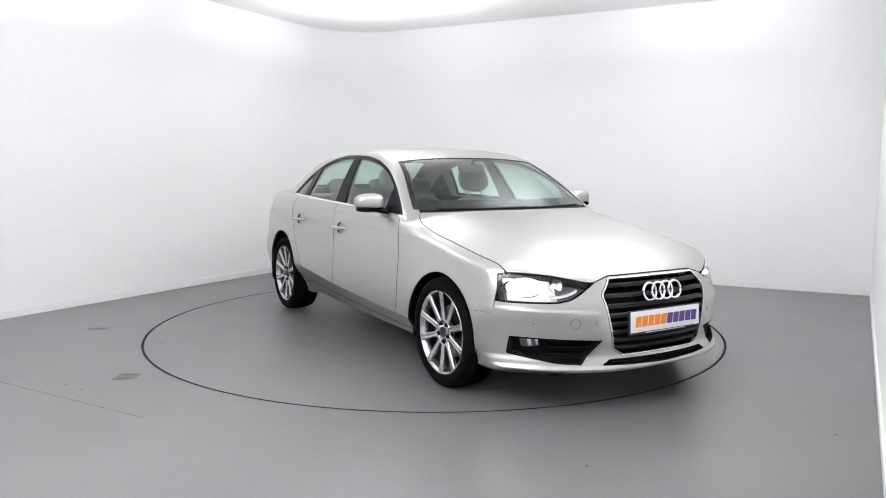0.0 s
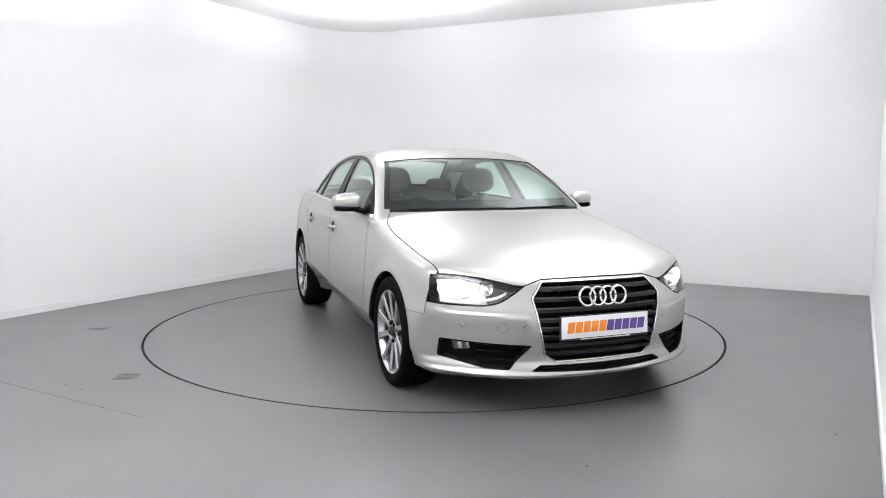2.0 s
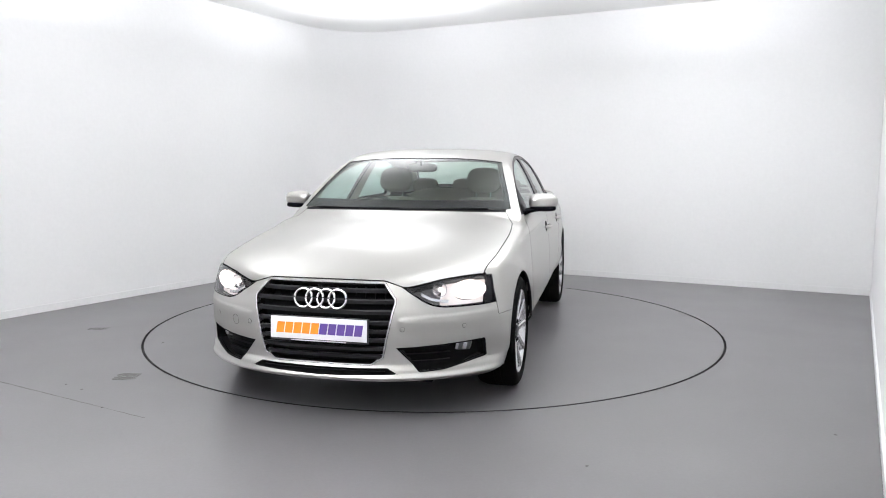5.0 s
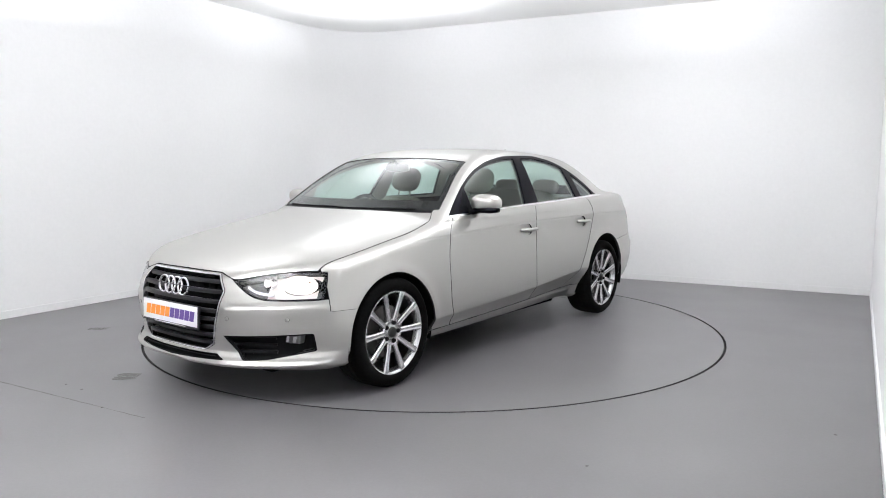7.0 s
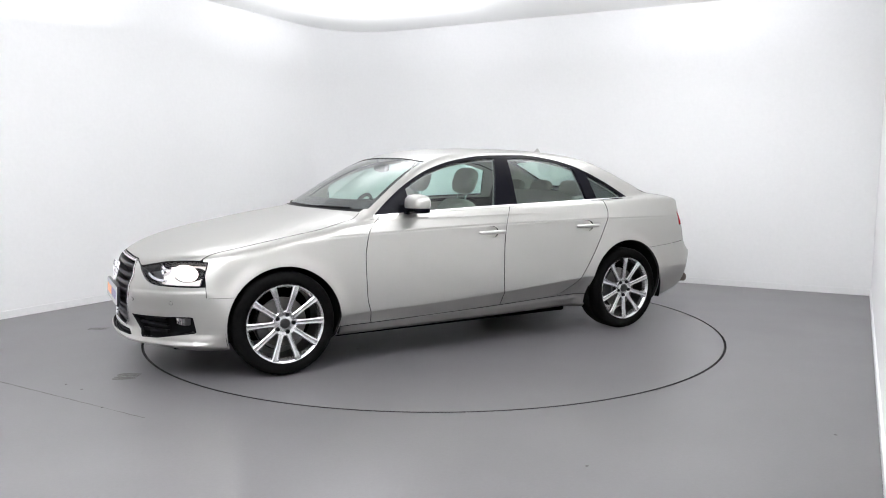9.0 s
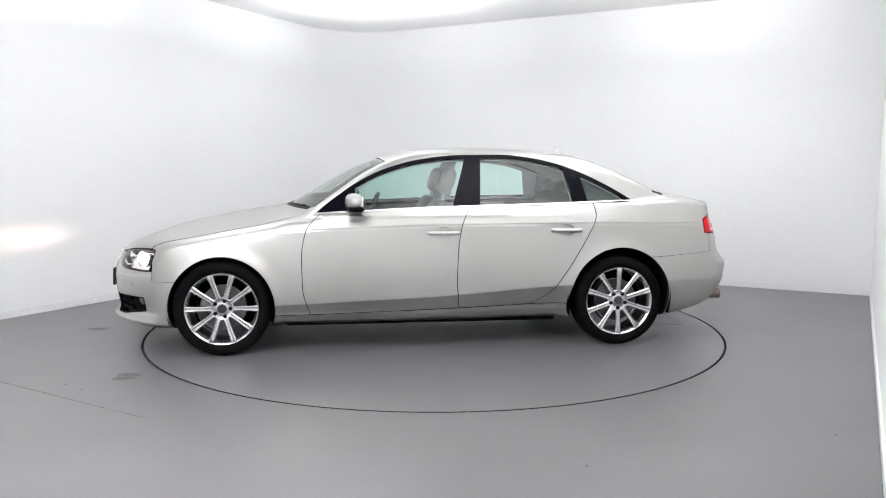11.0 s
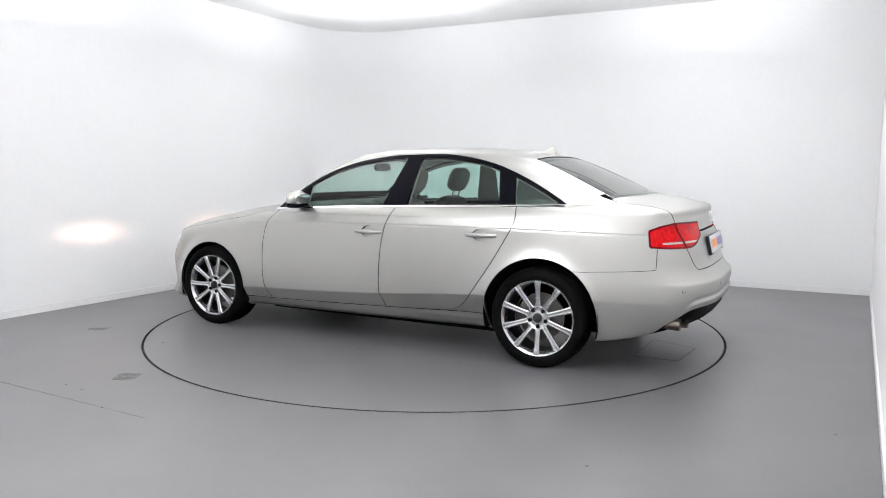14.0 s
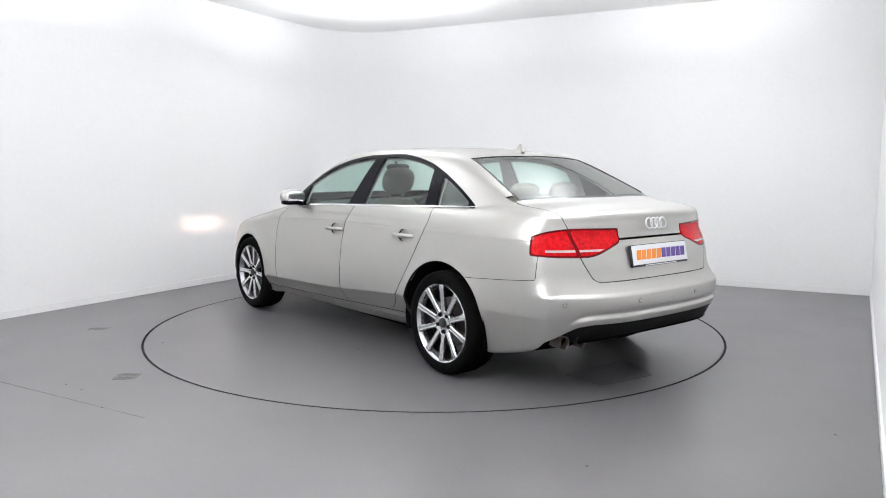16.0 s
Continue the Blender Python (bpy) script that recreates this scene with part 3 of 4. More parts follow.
# panels that lie on both sides
for sign in (1, -1):
    s = on(sign)
    panel("front_door", [s, lambda p: gap_a(Z(p)) - GAP_W - X(p), lambda p: X(p) - gap_b(Z(p)) - GAP_W, lambda p: Z(p) - door_low(X(p)) - GAP_W, lambda p: belt(X(p)) - 0.003 - Z(p), lambda p: Y(p) - 0.5, outside([handle_pocket(*HANDLES[0])])], PAINT, car)
    panel("rear_door", [s, lambda p: gap_b(Z(p)) - GAP_W - X(p), lambda p: (X(p) - gap_c(Z(p))) * 0.85 - GAP_W, lambda p: Z(p) - door_low(X(p)) - GAP_W, lambda p: belt(X(p)) - 0.003 - Z(p), lambda p: Y(p) - 0.5, outside([handle_pocket(*HANDLES[1])])], PAINT, car)
    panel("sill", [s, lambda p: door_low(X(p)) - GAP_W - Z(p), lambda p: Z(p) - 0.185, lambda p: AXLE - X(p), lambda p: X(p) + AXLE, front_arch, rear_arch, lambda p: Y(p) - 0.6], PAINT, car)
    panel("front_fender", [s, lambda p: X(p) - gap_a(Z(p)) - GAP_W, front_arch, lambda p: FENDER_X - GAP_W - X(p), lambda p: Y(p) - hood_edge(X(p)) - GAP_W,
                           lambda p: Z(p) - np.where(X(p) < AXLE, door_low(X(p)) + GAP_W, SEAM_Z + 0.001), outside(headlamp, 0.003), lambda p: belt_out(X(p)) - Z(p)], PAINT, car)
    panel("quarter_panel", [s, lambda p: (gap_c(Z(p)) - X(p)) * 0.85 - GAP_W, rear_arch, lambda p: Z(p) - door_low(X(p)) - GAP_W, lambda p: belt_out(X(p)) - Z(p), lambda p: Y(p) - lid_edge(Z(p)) - GAP_W,
                            lambda p: np.maximum(Z(p) - seam_rear(X(p)) - 0.0015, X(p) + AXLE), lambda p: np.maximum(X(p) + 2.125, Z(p) - 0.87), outside(tail_area, 0.003), outside(back_area, 0.003), lambda p: Y(p) - 0.45], PAINT, car)
    panel("roof_side_frame", [s, lambda p: Z(p) - belt_out(X(p)), lambda p: Y(p) - 0.50, outside(window_area), outside(screen_area, 0.002), outside(back_area, 0.003), lambda p: X(p) - lid_front(p) - 0.003, lambda p: np.maximum(screen_base(p) - 0.001 - X(p), Y(p) - hood_edge(X(p)))], PAINT, car)
    panel("window_surround", [s, inside(window_area, -0.001), lambda p: Y(p) - 0.45, lambda p: -openings(p, 0.0)], GLOSS_BLACK, car, 0.003, 0.02, "gloss black window surround")
    panel("window_seal", [s, inside(window_area, -0.001), lambda p: Y(p) - 0.45, lambda p: -openings(p, 0.004)], BLACK, car, 0.024, 0, "black window seal")
    panel("pillar_trim", [s, inside(window_area, -0.001), lambda p: Y(p) - 0.45, lambda p: -openings(p, 0.006)], HEADLINER, car, 0.032, 0, "pale inner window trim")
    # added dark sheet, stands in for the unlit cabin behind the pane
    panel("quarter_dark_sheet", [s, inside(window_area, -0.001), lambda p: -1.17 - X(p), lambda p: Y(p) - 0.45], CABIN, car, 0.04, 0, "dark sheet added behind the quarter window for the cabin's shade")
    top = lambda p: window_top(X(p)) - 0.019 - Z(p)
    low = lambda p: Z(p) - belt(X(p)) - 0.011
    panel("front_side_window", [s, top, low, lambda p: 0.503 - X(p), lambda p: X(p) + 0.188 + 0.33 * (Z(p) - 1.0), lambda p: Y(p) - 0.45], PANE, car, 0.008, 0, "greenish side window glass")
    panel("rear_side_window", [s, top, low, lambda p: -0.382 - 0.08 * (Z(p) - 1.0) - X(p), lambda p: X(p) + 1.088 - 0.2 * (Z(p) - 1.03), lambda p: Y(p) - 0.45], PANE, car, 0.008, 0, "greenish side window glass")
    panel("quarter_window", [s, top, low, lambda p: -1.192 + 0.2 * (Z(p) - 1.03) - X(p), lambda p: X(p) + 1.475, lambda p: Y(p) - 0.45], PANE, car, 0.008, 0, "greenish quarter window glass")
    panel("belt_trim", [s, lambda p: belt(X(p)) + 0.009 - Z(p), lambda p: Z(p) - belt(X(p)) + 0.003, lambda p: 0.775 - X(p), lambda p: X(p) + 1.575, lambda p: Y(p) - 0.5], CHROME, car, -0.004, 0.010, "bright chrome belt strip")
    # headlamp: lens, housing, reflectors, beams
    lens = panel("headlamp", [s, *headlamp], LENS, car, 0.001, 0, "clear lit headlamp")
    panel("housing", [s, *headlamp, lambda p: np.hypot((Y(p) - 0.745) * 0.55, Z(p) - 0.66) - 0.050], DARK_HOUSING, lens, 0.075, 0)
    panel("bezel", [s, inside(headlamp), lambda p: -np.min([c(p) for c in headlamp], 0) + 0.006], GLOSS_BLACK, lens, 0.004, 0.07)
    panel("light_strip", [s, inside(headlamp, -0.012), lambda p: lamp_low(Y(p)) + 0.036 - Z(p), lambda p: Z(p) - lamp_low(Y(p)) - 0.022, lambda p: Y(p) - 0.50, lambda p: 0.63 - Y(p)], REFLECTOR, lens, 0.014, 0.03, "chrome light guide strip")
    for cx, cy, cz, r, beam in ((1.95, 0.725, 0.666, 0.050, True), (2.06, 0.575, 0.662, 0.036, False)):
        if beam:
            panel("reflector_surround", [s, inside(headlamp, -0.010), lambda p: Y(p) - 0.60, lambda p: 0.80 - Y(p), lambda p: np.hypot((Y(p) - 0.735) * 0.65, Z(p) - 0.658) - 0.048], GLOW_SURROUND, lens, 0.045, 0, "headlamp reflector given a glow of its own")
            bm, rings = bmesh.new(), []
            for d, ry, rz in ((0.0, 0.080, 0.052), (0.0, 0.077, 0.050), (-0.03, 0.058, 0.034), (-0.05, 0.0165, 0.0055)):
                ring = []
                for i in range(36):
                    c, k = math.cos(math.pi * i / 18), math.sin(math.pi * i / 18)
                    ring.append(bm.verts.new((cx + d - 0.7 * c * ry * min(1, 1 + d / 0.05), sign * (cy - 0.02 - 0.4 * d + c * ry), cz - 0.012 + 0.24 * abs(d) + k * rz)))
                rings.append(ring)
            for a, b in zip(rings, rings[1:]):
                for i in range(36):
                    bm.faces.new((a[i], a[(i + 1) % 36], b[(i + 1) % 36], b[i]))
        else:
            bm = lathe(bmesh.new(), [(0.0165, -0.05), (r * 0.8, -0.03), (r, 0.0), (r * 1.05, 0.0), (r * 0.86, -0.036), (0.0175, -0.056)], 28, "X", (cx, sign * cy, cz))
        part("reflector", bm, GLOW_BOWL if beam else REFLECTOR, lens, "headlamp reflector given a glow of its own" if beam else "")
        if beam:
            # dark slot added round the emitter to shape the beam's patch on walls
            bm = bmesh.new()
            corners = ((-0.0155, -0.0045), (0.0155, -0.0045), (0.0155, 0.0045), (-0.0155, 0.0045))
            near = [bm.verts.new((cx - 0.05, sign * cy + a, cz + b)) for a, b in corners]
            far = [bm.verts.new((cx - 0.13, sign * cy + a, cz + b)) for a, b in corners]
            for i in range(4):
                bm.faces.new((near[i], near[(i + 1) % 4], far[(i + 1) % 4], far[i]))
            bm.faces.new(far)
            part("beam_shaper", bm, UNDER, lens, smooth=False)
            bm = bmesh.new()
            bm.faces.new([bm.verts.new((cx - 0.125, sign * cy + a * 0.96, cz + b * 0.9)) for a, b in corners])
            part("bulb", bm, BEAM, lens, "glowing white headlamp beam", smooth=False)
        else:
            bm = bmesh.new()
            bmesh.ops.create_uvsphere(bm, u_segments=14, v_segments=8, radius=0.011, matrix=Matrix.Translation((cx - 0.02, sign * cy, cz)))
            part("bulb", bm, PARKING, lens)
    # fog lamp recess
    recess = panel("fog_lamp_recess", [s, *fog_hole, lambda p: X(p) - 1.6], BLACK, car, 0.055, 0, "black fog lamp recess")
    panel("recess_wall", [s, inside(fog_hole), lambda p: 0.006 - np.min([c(p) for c in fog_hole], 0), lambda p: X(p) - 1.6], BLACK, recess, 0.001, 0.06)
    for k, zz in enumerate((0.300, 0.335, 0.370)):
        panel("grille_bar", [s, inside(fog_hole, -0.006), lambda p, zz=zz: 0.006 - np.abs(Z(p) - zz), lambda p: X(p) - 1.6, lambda p: 0.645 - Y(p)], BLACK, recess, 0.02, 0.02)
    bm = box(bmesh.new(), 1.955, 1.99, sign * 0.665 - 0.052, sign * 0.665 + 0.052, 0.337, 0.385, 0.008)
    for v in bm.verts:
        v.co.x -= 0.45 * (abs(v.co.y) - 0.665)
        v.co.y += sign * 0.25 * (v.co.z - 0.36)
    fog = part("fog_lamp", bm, DARK_HOUSING, recess, "slanted rectangular fog lamp")
    for dy, wide in ((0.026, 0.02), (-0.012, 0.014), (-0.036, 0.007)):
        bm = box(bmesh.new(), 1.985, 1.996, sign * (0.665 + dy) - wide / 2, sign * (0.665 + dy) + wide / 2, 0.343, 0.379, 0.003)
        for v in bm.verts:
            v.co.x -= 0.45 * (abs(v.co.y) - 0.665)
            v.co.y += sign * 0.25 * (v.co.z - 0.36)
        part("facet", bm, REFLECTOR, fog, "bright fog lamp reflector")
    # tail lamps: outer on the wing, inner on the lid
    panel("tail_lamp", [s, *tail_area, lambda p: Y(p) - lid_edge(Z(p)) - 0.002], RED, car, 0.0, 0.03, "glossy red tail lamp")
    panel("lid_tail_lamp", [s, *tail_area, lambda p: lid_edge(Z(p)) - 0.002 - Y(p)], RED, car, 0.0, 0.03, "glossy red tail lamp on the boot lid")
    for name, lamp_side in (("tail_lamp_edge", lambda p: Y(p) - lid_edge(Z(p)) - 0.002), ("lid_tail_lamp_edge", lambda p: lid_edge(Z(p)) - 0.002 - Y(p))):
        lamp = [*tail_area, lamp_side]
        panel(name, [s, inside(lamp, -0.0005), lambda p, lamp=lamp: 0.008 - np.min([c(p) for c in lamp], 0)], DARK_RED, car, -0.0012, 0.004, "dark red lamp edge")
    panel("reversing_strip", [s, inside(tail_area, -0.012), lambda p: 0.006 - np.abs(Z(p) - 0.832), lambda p: np.abs(Y(p) - lid_edge(Z(p))) - 0.012, lambda p: 0.755 - Y(p)], CLEAR_STRIP, car, -0.0015, 0.006, "pale reversing light strip")
    # wheel housings
    for ax, zc, r in ((AXLE, 0.327, 0.366), (-AXLE - 0.008, 0.338, 0.388)):
        bm = lathe(bmesh.new(), [(r, 0.888), (r, 0.58), (0.001, 0.58)], 64, "Y", (0, 0, 0))
        bmesh.ops.delete(bm, geom=[v for v in bm.verts if v.co.z < -0.135 and abs(v.co.x) > 0.002], context="VERTS")
        for v in bm.verts:
            v.co = Vector((v.co.x + ax, v.co.y * sign, v.co.z + zc))
        part("wheel_housing", bm, UNDER, car, "black wheel arch liner")

# panels across the car
panel("bonnet", [lambda p: hood_edge(X(p)) - GAP_W - Y(p), lambda p: X(p) - screen_base(p) - 0.035, lambda p: Z(p) - hood_low(Y(p)) - GAP_W, lambda p: Z(p) - 0.6], PAINT, car)
panel("cowl", [lambda p: hood_edge(X(p)) - Y(p), lambda p: screen_base(p) + 0.030 - X(p), lambda p: X(p) - screen_base(p) - 0.002, lambda p: Z(p) - 0.9], BLACK, car, 0.006, 0.01, "black windscreen cowl")
panel("front_bumper", [lambda p: X(p) - AXLE, front_arch, lambda p: bumper_top(Y(p)) - Z(p), lambda p: np.maximum(SEAM_Z - 0.001 - Z(p), X(p) - FENDER_X - 0.001), lambda p: Z(p) - 0.19,
                       outside(hexagon, 0.001), outside(fog_hole, 0.001), outside(lip_hole, 0.0), lambda p: X(p) - 1.5], PAINT, car, 0.0, 0.02)
panel("roof", [lambda p: 0.50 - Y(p), lambda p: Z(p) - 1.2, outside(screen_area, 0.002), outside(back_area, 0.003)], PAINT, car)
panel("windscreen", [*screen_area], SCREEN, car, 0.004, 0, "greenish laminated windscreen glass")
panel("screen_border", [inside(screen_area), lambda p: 0.030 - np.min([c(p) * k for c, k in zip(screen_area, (1, 2.5, 1, 0.32, 1))], 0)], GLOSS_BLACK, car, 0.0055, 0, "black windscreen border")
panel("rear_window", [*back_area], SCREEN, car, 0.004, 0, "greenish rear window glass")
panel("rear_window_border", [inside(back_area), lambda p: 0.018 - np.min([c(p) * k for c, k in zip(back_area, (1, 1, 0.5, 1, 1))], 0)], GLOSS_BLACK, car, 0.0055, 0, "black rear window border")
lid = panel("boot_lid", [lambda p: lid_edge(Z(p)) - GAP_W - Y(p), lambda p: lid_front(p) - 0.006 - X(p), lambda p: Z(p) - 0.660, outside(tail_area, 0.003),
                         outside(polygon((-0.02, 0.880), (0.315, 0.880), (0.305, 0.892), (-0.02, 0.893))[:-1])], PAINT, car)
# black strip in place of the soft shadow line below the overhang
panel("lid_shadow_slot", polygon((-0.02, 0.878), (0.32, 0.878), (0.308, 0.894), (-0.02, 0.895))[:-1] + [lambda p: -2.1 - X(p)], BLACK, car, 0.02, 0.0, "black slot standing in for the shadow under the lid's overhang")
panel("rear_bumper", [lambda p: -AXLE - X(p), rear_arch, lambda p: np.maximum(seam_rear(X(p)) - 0.0015 - Z(p), -2.128 - X(p)), lambda p: np.maximum(Y(p) - lid_edge(Z(p)) - GAP_W, 0.656 - Z(p)),
                      lambda p: tail_low(Y(p)) - 0.003 - Z(p), lambda p: Z(p) - 0.19, lambda p: np.maximum(-np.min([c(p) for c in diffuser], 0), X(p) + 2.0)], PAINT, car, 0.0, 0.02)
panel("diffuser", [*diffuser, lambda p: -1.95 - X(p), lambda p: Z(p) - 0.2], BLACK, car, 0.012, 0.02, "black rear diffuser")
panel("underbody", [lambda p: 0.205 - Z(p) + np.maximum(-1.7 - X(p), 0) * 0.22, front_arch, rear_arch], UNDER, car, 0.004, 0)
# black sheet added behind the panels so that their gaps stay dark
panel("gap_backing", [lambda p: np.where((X(p) < 0.8) & (X(p) > -1.9), belt(X(p)) - 0.004, 1.2) - Z(p), front_arch, rear_arch, outside(headlamp), outside(hexagon, -0.01), outside(fog_hole, -0.01), lambda p: 1.02 - Z(p) + (X(p) < -1.75) * 0.1,
                      lambda p: Z(p) - 0.25], UNDER, car, 0.016, 0)

# radiator grille
frame_band = panel("grille_frame", [inside(hexagon, -0.001), lambda p: 0.0085 - np.min([c(p) for c in hexagon], 0), lambda p: X(p) - 1.9], CHROME, car, -0.004, 0.03, "chrome six-sided grille frame")
grille = panel("radiator_grille", [inside(hexagon, -0.008), lambda p: X(p) - 1.9], BLACK, car, 0.06, 0, "black radiator grille with horizontal bars")


def bar_on_front(zz, y0, y1, depth, height, back, n=24):
    """A horizontal blade that follows the bow of the nose."""
    bm, rings = bmesh.new(), []
    for i in range(n + 1):
        y = y0 + (y1 - y0) * i / n
        x = float(front_x(zz)) - 0.19 * (abs(y) / 0.65) ** 2.8 - back
        rings.append([bm.verts.new((x + a, y, zz + b)) for a, b in ((0, -height * 0.3), (0, height * 0.3), (-0.006, height * 0.5), (-depth, height * 0.2), (-depth, -height * 0.5))])
    for a, b in zip(rings, rings[1:]):
        for k in range(5):
            bm.faces.new((a[k], a[(k + 1) % 5], b[(k + 1) % 5], b[k]))
    bm.faces.new(rings[0])
    bm.faces.new(rings[-1][::-1])
    bmesh.ops.recalc_face_normals(bm, faces=bm.faces)
    return bm


def grille_half(zz):
    return min(0.387 - (0.612 - zz) * 0.22 if zz < 0.612 else 0.387 - (zz - 0.625) * 0.83, 0.385) - 0.012


for zz, h in ((0.664, 0.030), (0.612, 0.030), (0.560, 0.030), (0.508, 0.028), (0.462, 0.026), (0.418, 0.026), (0.374, 0.026), (0.332, 0.024)):
    w = grille_half(zz)
    part("grille_bar", bar_on_front(zz, -w, w, 0.045, h, 0.012), GRILLE_BAR, grille)
for k in range(-6, 7):
    bm = box(bmesh.new(), 2.17 - 0.03, 2.17, k * 0.052 - 0.002, k * 0.052 + 0.002, 0.32, 0.69)
    part("grille_strut", bm, BLACK, grille, smooth=False)
lower = panel("lower_intake", [*lip_hole, lambda p: X(p) - 1.9], BLACK, car, 0.03, 0, "black lower air intake")
part("grille_bar", bar_on_front(0.262, -0.33, 0.33, 0.02, 0.006, 0.012), BLACK, lower)
part("front_lip", bar_on_front(0.214, -0.62, 0.62, 0.10, 0.012, 0.004, 40), PAINT, car)


def rings_emblem(name, r, step, thick, parent, metal=None):
    ob = None
    for k in range(4):
        bm = tube(bmesh.new(), [(0.002 * (k % 2), (k - 1.5) * step + math.cos(a) * r, math.sin(a) * r) for a in [2 * math.pi * i / 40 for i in range(40)]], thick, 8, closed=True)
        ring = part(name if ob is None else "ring", bm, metal or CHROME, ob or parent, "chrome badge of linked rings" if ob is None else "")
        ob = ob or ring
    return ob


badge = rings_emblem("front_badge", 0.047, 0.062, 0.0065, car)
badge.location, badge.rotation_euler = (2.258, 0, 0.627), (0, radians(-9), 0)
badge = rings_emblem("rear_badge", 0.031, 0.042, 0.0042, car, BRIGHT_STEEL)
badge.location, badge.rotation_euler = (-2.322, 0, 0.968), (0, radians(12), 0)


def number_plate(name, parent, at):
    """A show plate: holder, white plate and ten bars of print; it faces +x."""
    holder = part(name, box(bmesh.new(), -0.012, 0.004, -0.265, 0.265, -0.066, 0.062, 0.003), PLATE_EDGE, parent, "white show plate with orange and purple lettering blocks")
    holder.matrix_basis = at
    part("plate", box(bmesh.new(), 0.004, 0.009, -0.26, 0.26, -0.054, 0.058, 0.002), PLATE_WHITE, holder, "white plastic plate")
    for k in range(10):
        w = 0.0205
        y = -0.211 + k * 0.0468 + 0.002
        bm = bmesh.new()
        ring = [(y - w, -0.026), (y + w, -0.026), (y + w + 0.008, 0.030), (y - w + 0.008, 0.030)]
        a = [bm.verts.new((0.0092, p, q)) for p, q in ring]
        b = [bm.verts.new((0.0100, p, q)) for p, q in ring]
        bm.faces.new(b)
        for i in range(4):
            bm.faces.new((a[i], a[(i + 1) % 4], b[(i + 1) % 4], b[i]))
        bmesh.ops.recalc_face_normals(bm, faces=bm.faces)
        part("print_bar", bm, ORANGE if k < 5 else PURPLE, holder, "", smooth=False)
    part("print_line", box(bmesh.new(), 0.004, 0.0052, -0.15, 0.15, -0.0635, -0.0585), PLATE_WHITE, holder, smooth=False)
    return holder


number_plate("front_plate", car, pose(2.285, 0, 0.475, 0, -3, 0))
number_plate("rear_plate", car, pose(-2.352, 0, 0.79, 0, 0, 180) @ pose(0, 0, 0, 0, -12, 0))


# ---- wheels ----


def make_wheel(parent):
    """An alloy wheel about the y axis, its outer face at y = 0."""
    w = new("wheel")
    w.parent = parent
    w["label"] = "silver ten-spoke alloy wheel with a black tyre"
    R = WHEEL_R
    bm = lathe(bmesh.new(), [(0.243, -0.022), (0.250, -0.006), (0.268, 0.004), (0.288, 0.005), (0.305, -0.002), (0.318, -0.014), (R - 0.002, -0.032), (R, -0.06), (R, -0.072), (R - 0.007, -0.073), (R - 0.007, -0.079), (R, -0.08),
                                     (R, -0.112), (R - 0.007, -0.113), (R - 0.007, -0.119), (R, -0.12), (R, -0.17), (R - 0.012, -0.215), (0.29, -0.232), (0.25, -0.225), (0.243, -0.2)], 144, "Y")
    for i, v in enumerate(bm.verts):
        if i % 144 % 3 == 0 and math.hypot(v.co.x, v.co.z) > 0.316 and not -0.13 < v.co.y < -0.065:
            v.co.x *= 0.992
            v.co.z *= 0.992
    part("tyre", bm, RUBBER, w)
    rim = part("rim", lathe(bmesh.new(), [(0.228, -0.20), (0.222, -0.10), (0.222, -0.045), (0.231, -0.022), (0.236, -0.012), (0.246, -0.006), (0.2495, -0.010), (0.2495, -0.03), (0.232, -0.05), (0.235, -0.2)], 72, "Y"), ALLOY, w)
    part("barrel", lathe(bmesh.new(), [(0.2215, -0.05), (0.218, -0.11), (0.224, -0.199)], 48, "Y"), DARK_ALLOY, w)
    for k in range(10):
        a = math.pi / 2 + 2 * math.pi * k / 10
        bm = bmesh.new()
        rings = []
        for r, half, top, deep in ((0.068, 0.0205, -0.025, 0.035), (0.085, 0.0172, -0.0225, 0.034), (0.12, 0.0165, -0.019, 0.030), (0.17, 0.0175, -0.014, 0.028), (0.21, 0.0198, -0.0085, 0.026), (0.232, 0.0225, -0.006, 0.024), (0.241, 0.0235, -0.0065, 0.02)):
            rings.append([bm.verts.new((r, y, t)) for t, y in ((-half, top - 0.006), (-half * 0.62, top), (-half * 0.2, top - 0.0015), (half * 0.2, top - 0.0015), (half * 0.62, top), (half, top - 0.006), (half * 0.8, top - deep), (-half * 0.8, top - deep))])
        for p, q in zip(rings, rings[1:]):
            for i in range(8):
                bm.faces.new((p[i], p[(i + 1) % 8], q[(i + 1) % 8], q[i]))
        bm.faces.new(rings[0])
        bm.faces.new(rings[-1][::-1])
        bmesh.ops.recalc_face_normals(bm, faces=bm.faces)
        bmesh.ops.transform(bm, matrix=Matrix.Rotation(-a, 4, "Y"), verts=bm.verts)
        part("spoke", bm, ALLOY, w)
    part("hub", lathe(bmesh.new(), [(0.0005, -0.029), (0.038, -0.029), (0.046, -0.032), (0.064, -0.031), (0.074, -0.025), (0.080, -0.030), (0.082, -0.06), (0.0005, -0.06)], 40, "Y"), ALLOY, w)
    part("hub_cap", lathe(bmesh.new(), [(0.0005, -0.017), (0.02, -0.0175), (0.029, -0.019), (0.032, -0.024), (0.032, -0.03)], 32, "Y"), DARK_ALLOY, w, "grey wheel hub cap")
    for k in range(5):
        a = math.pi / 2 + 2 * math.pi * (k + 0.5) / 5
        c = (math.cos(a) * 0.056, 0, math.sin(a) * 0.056)
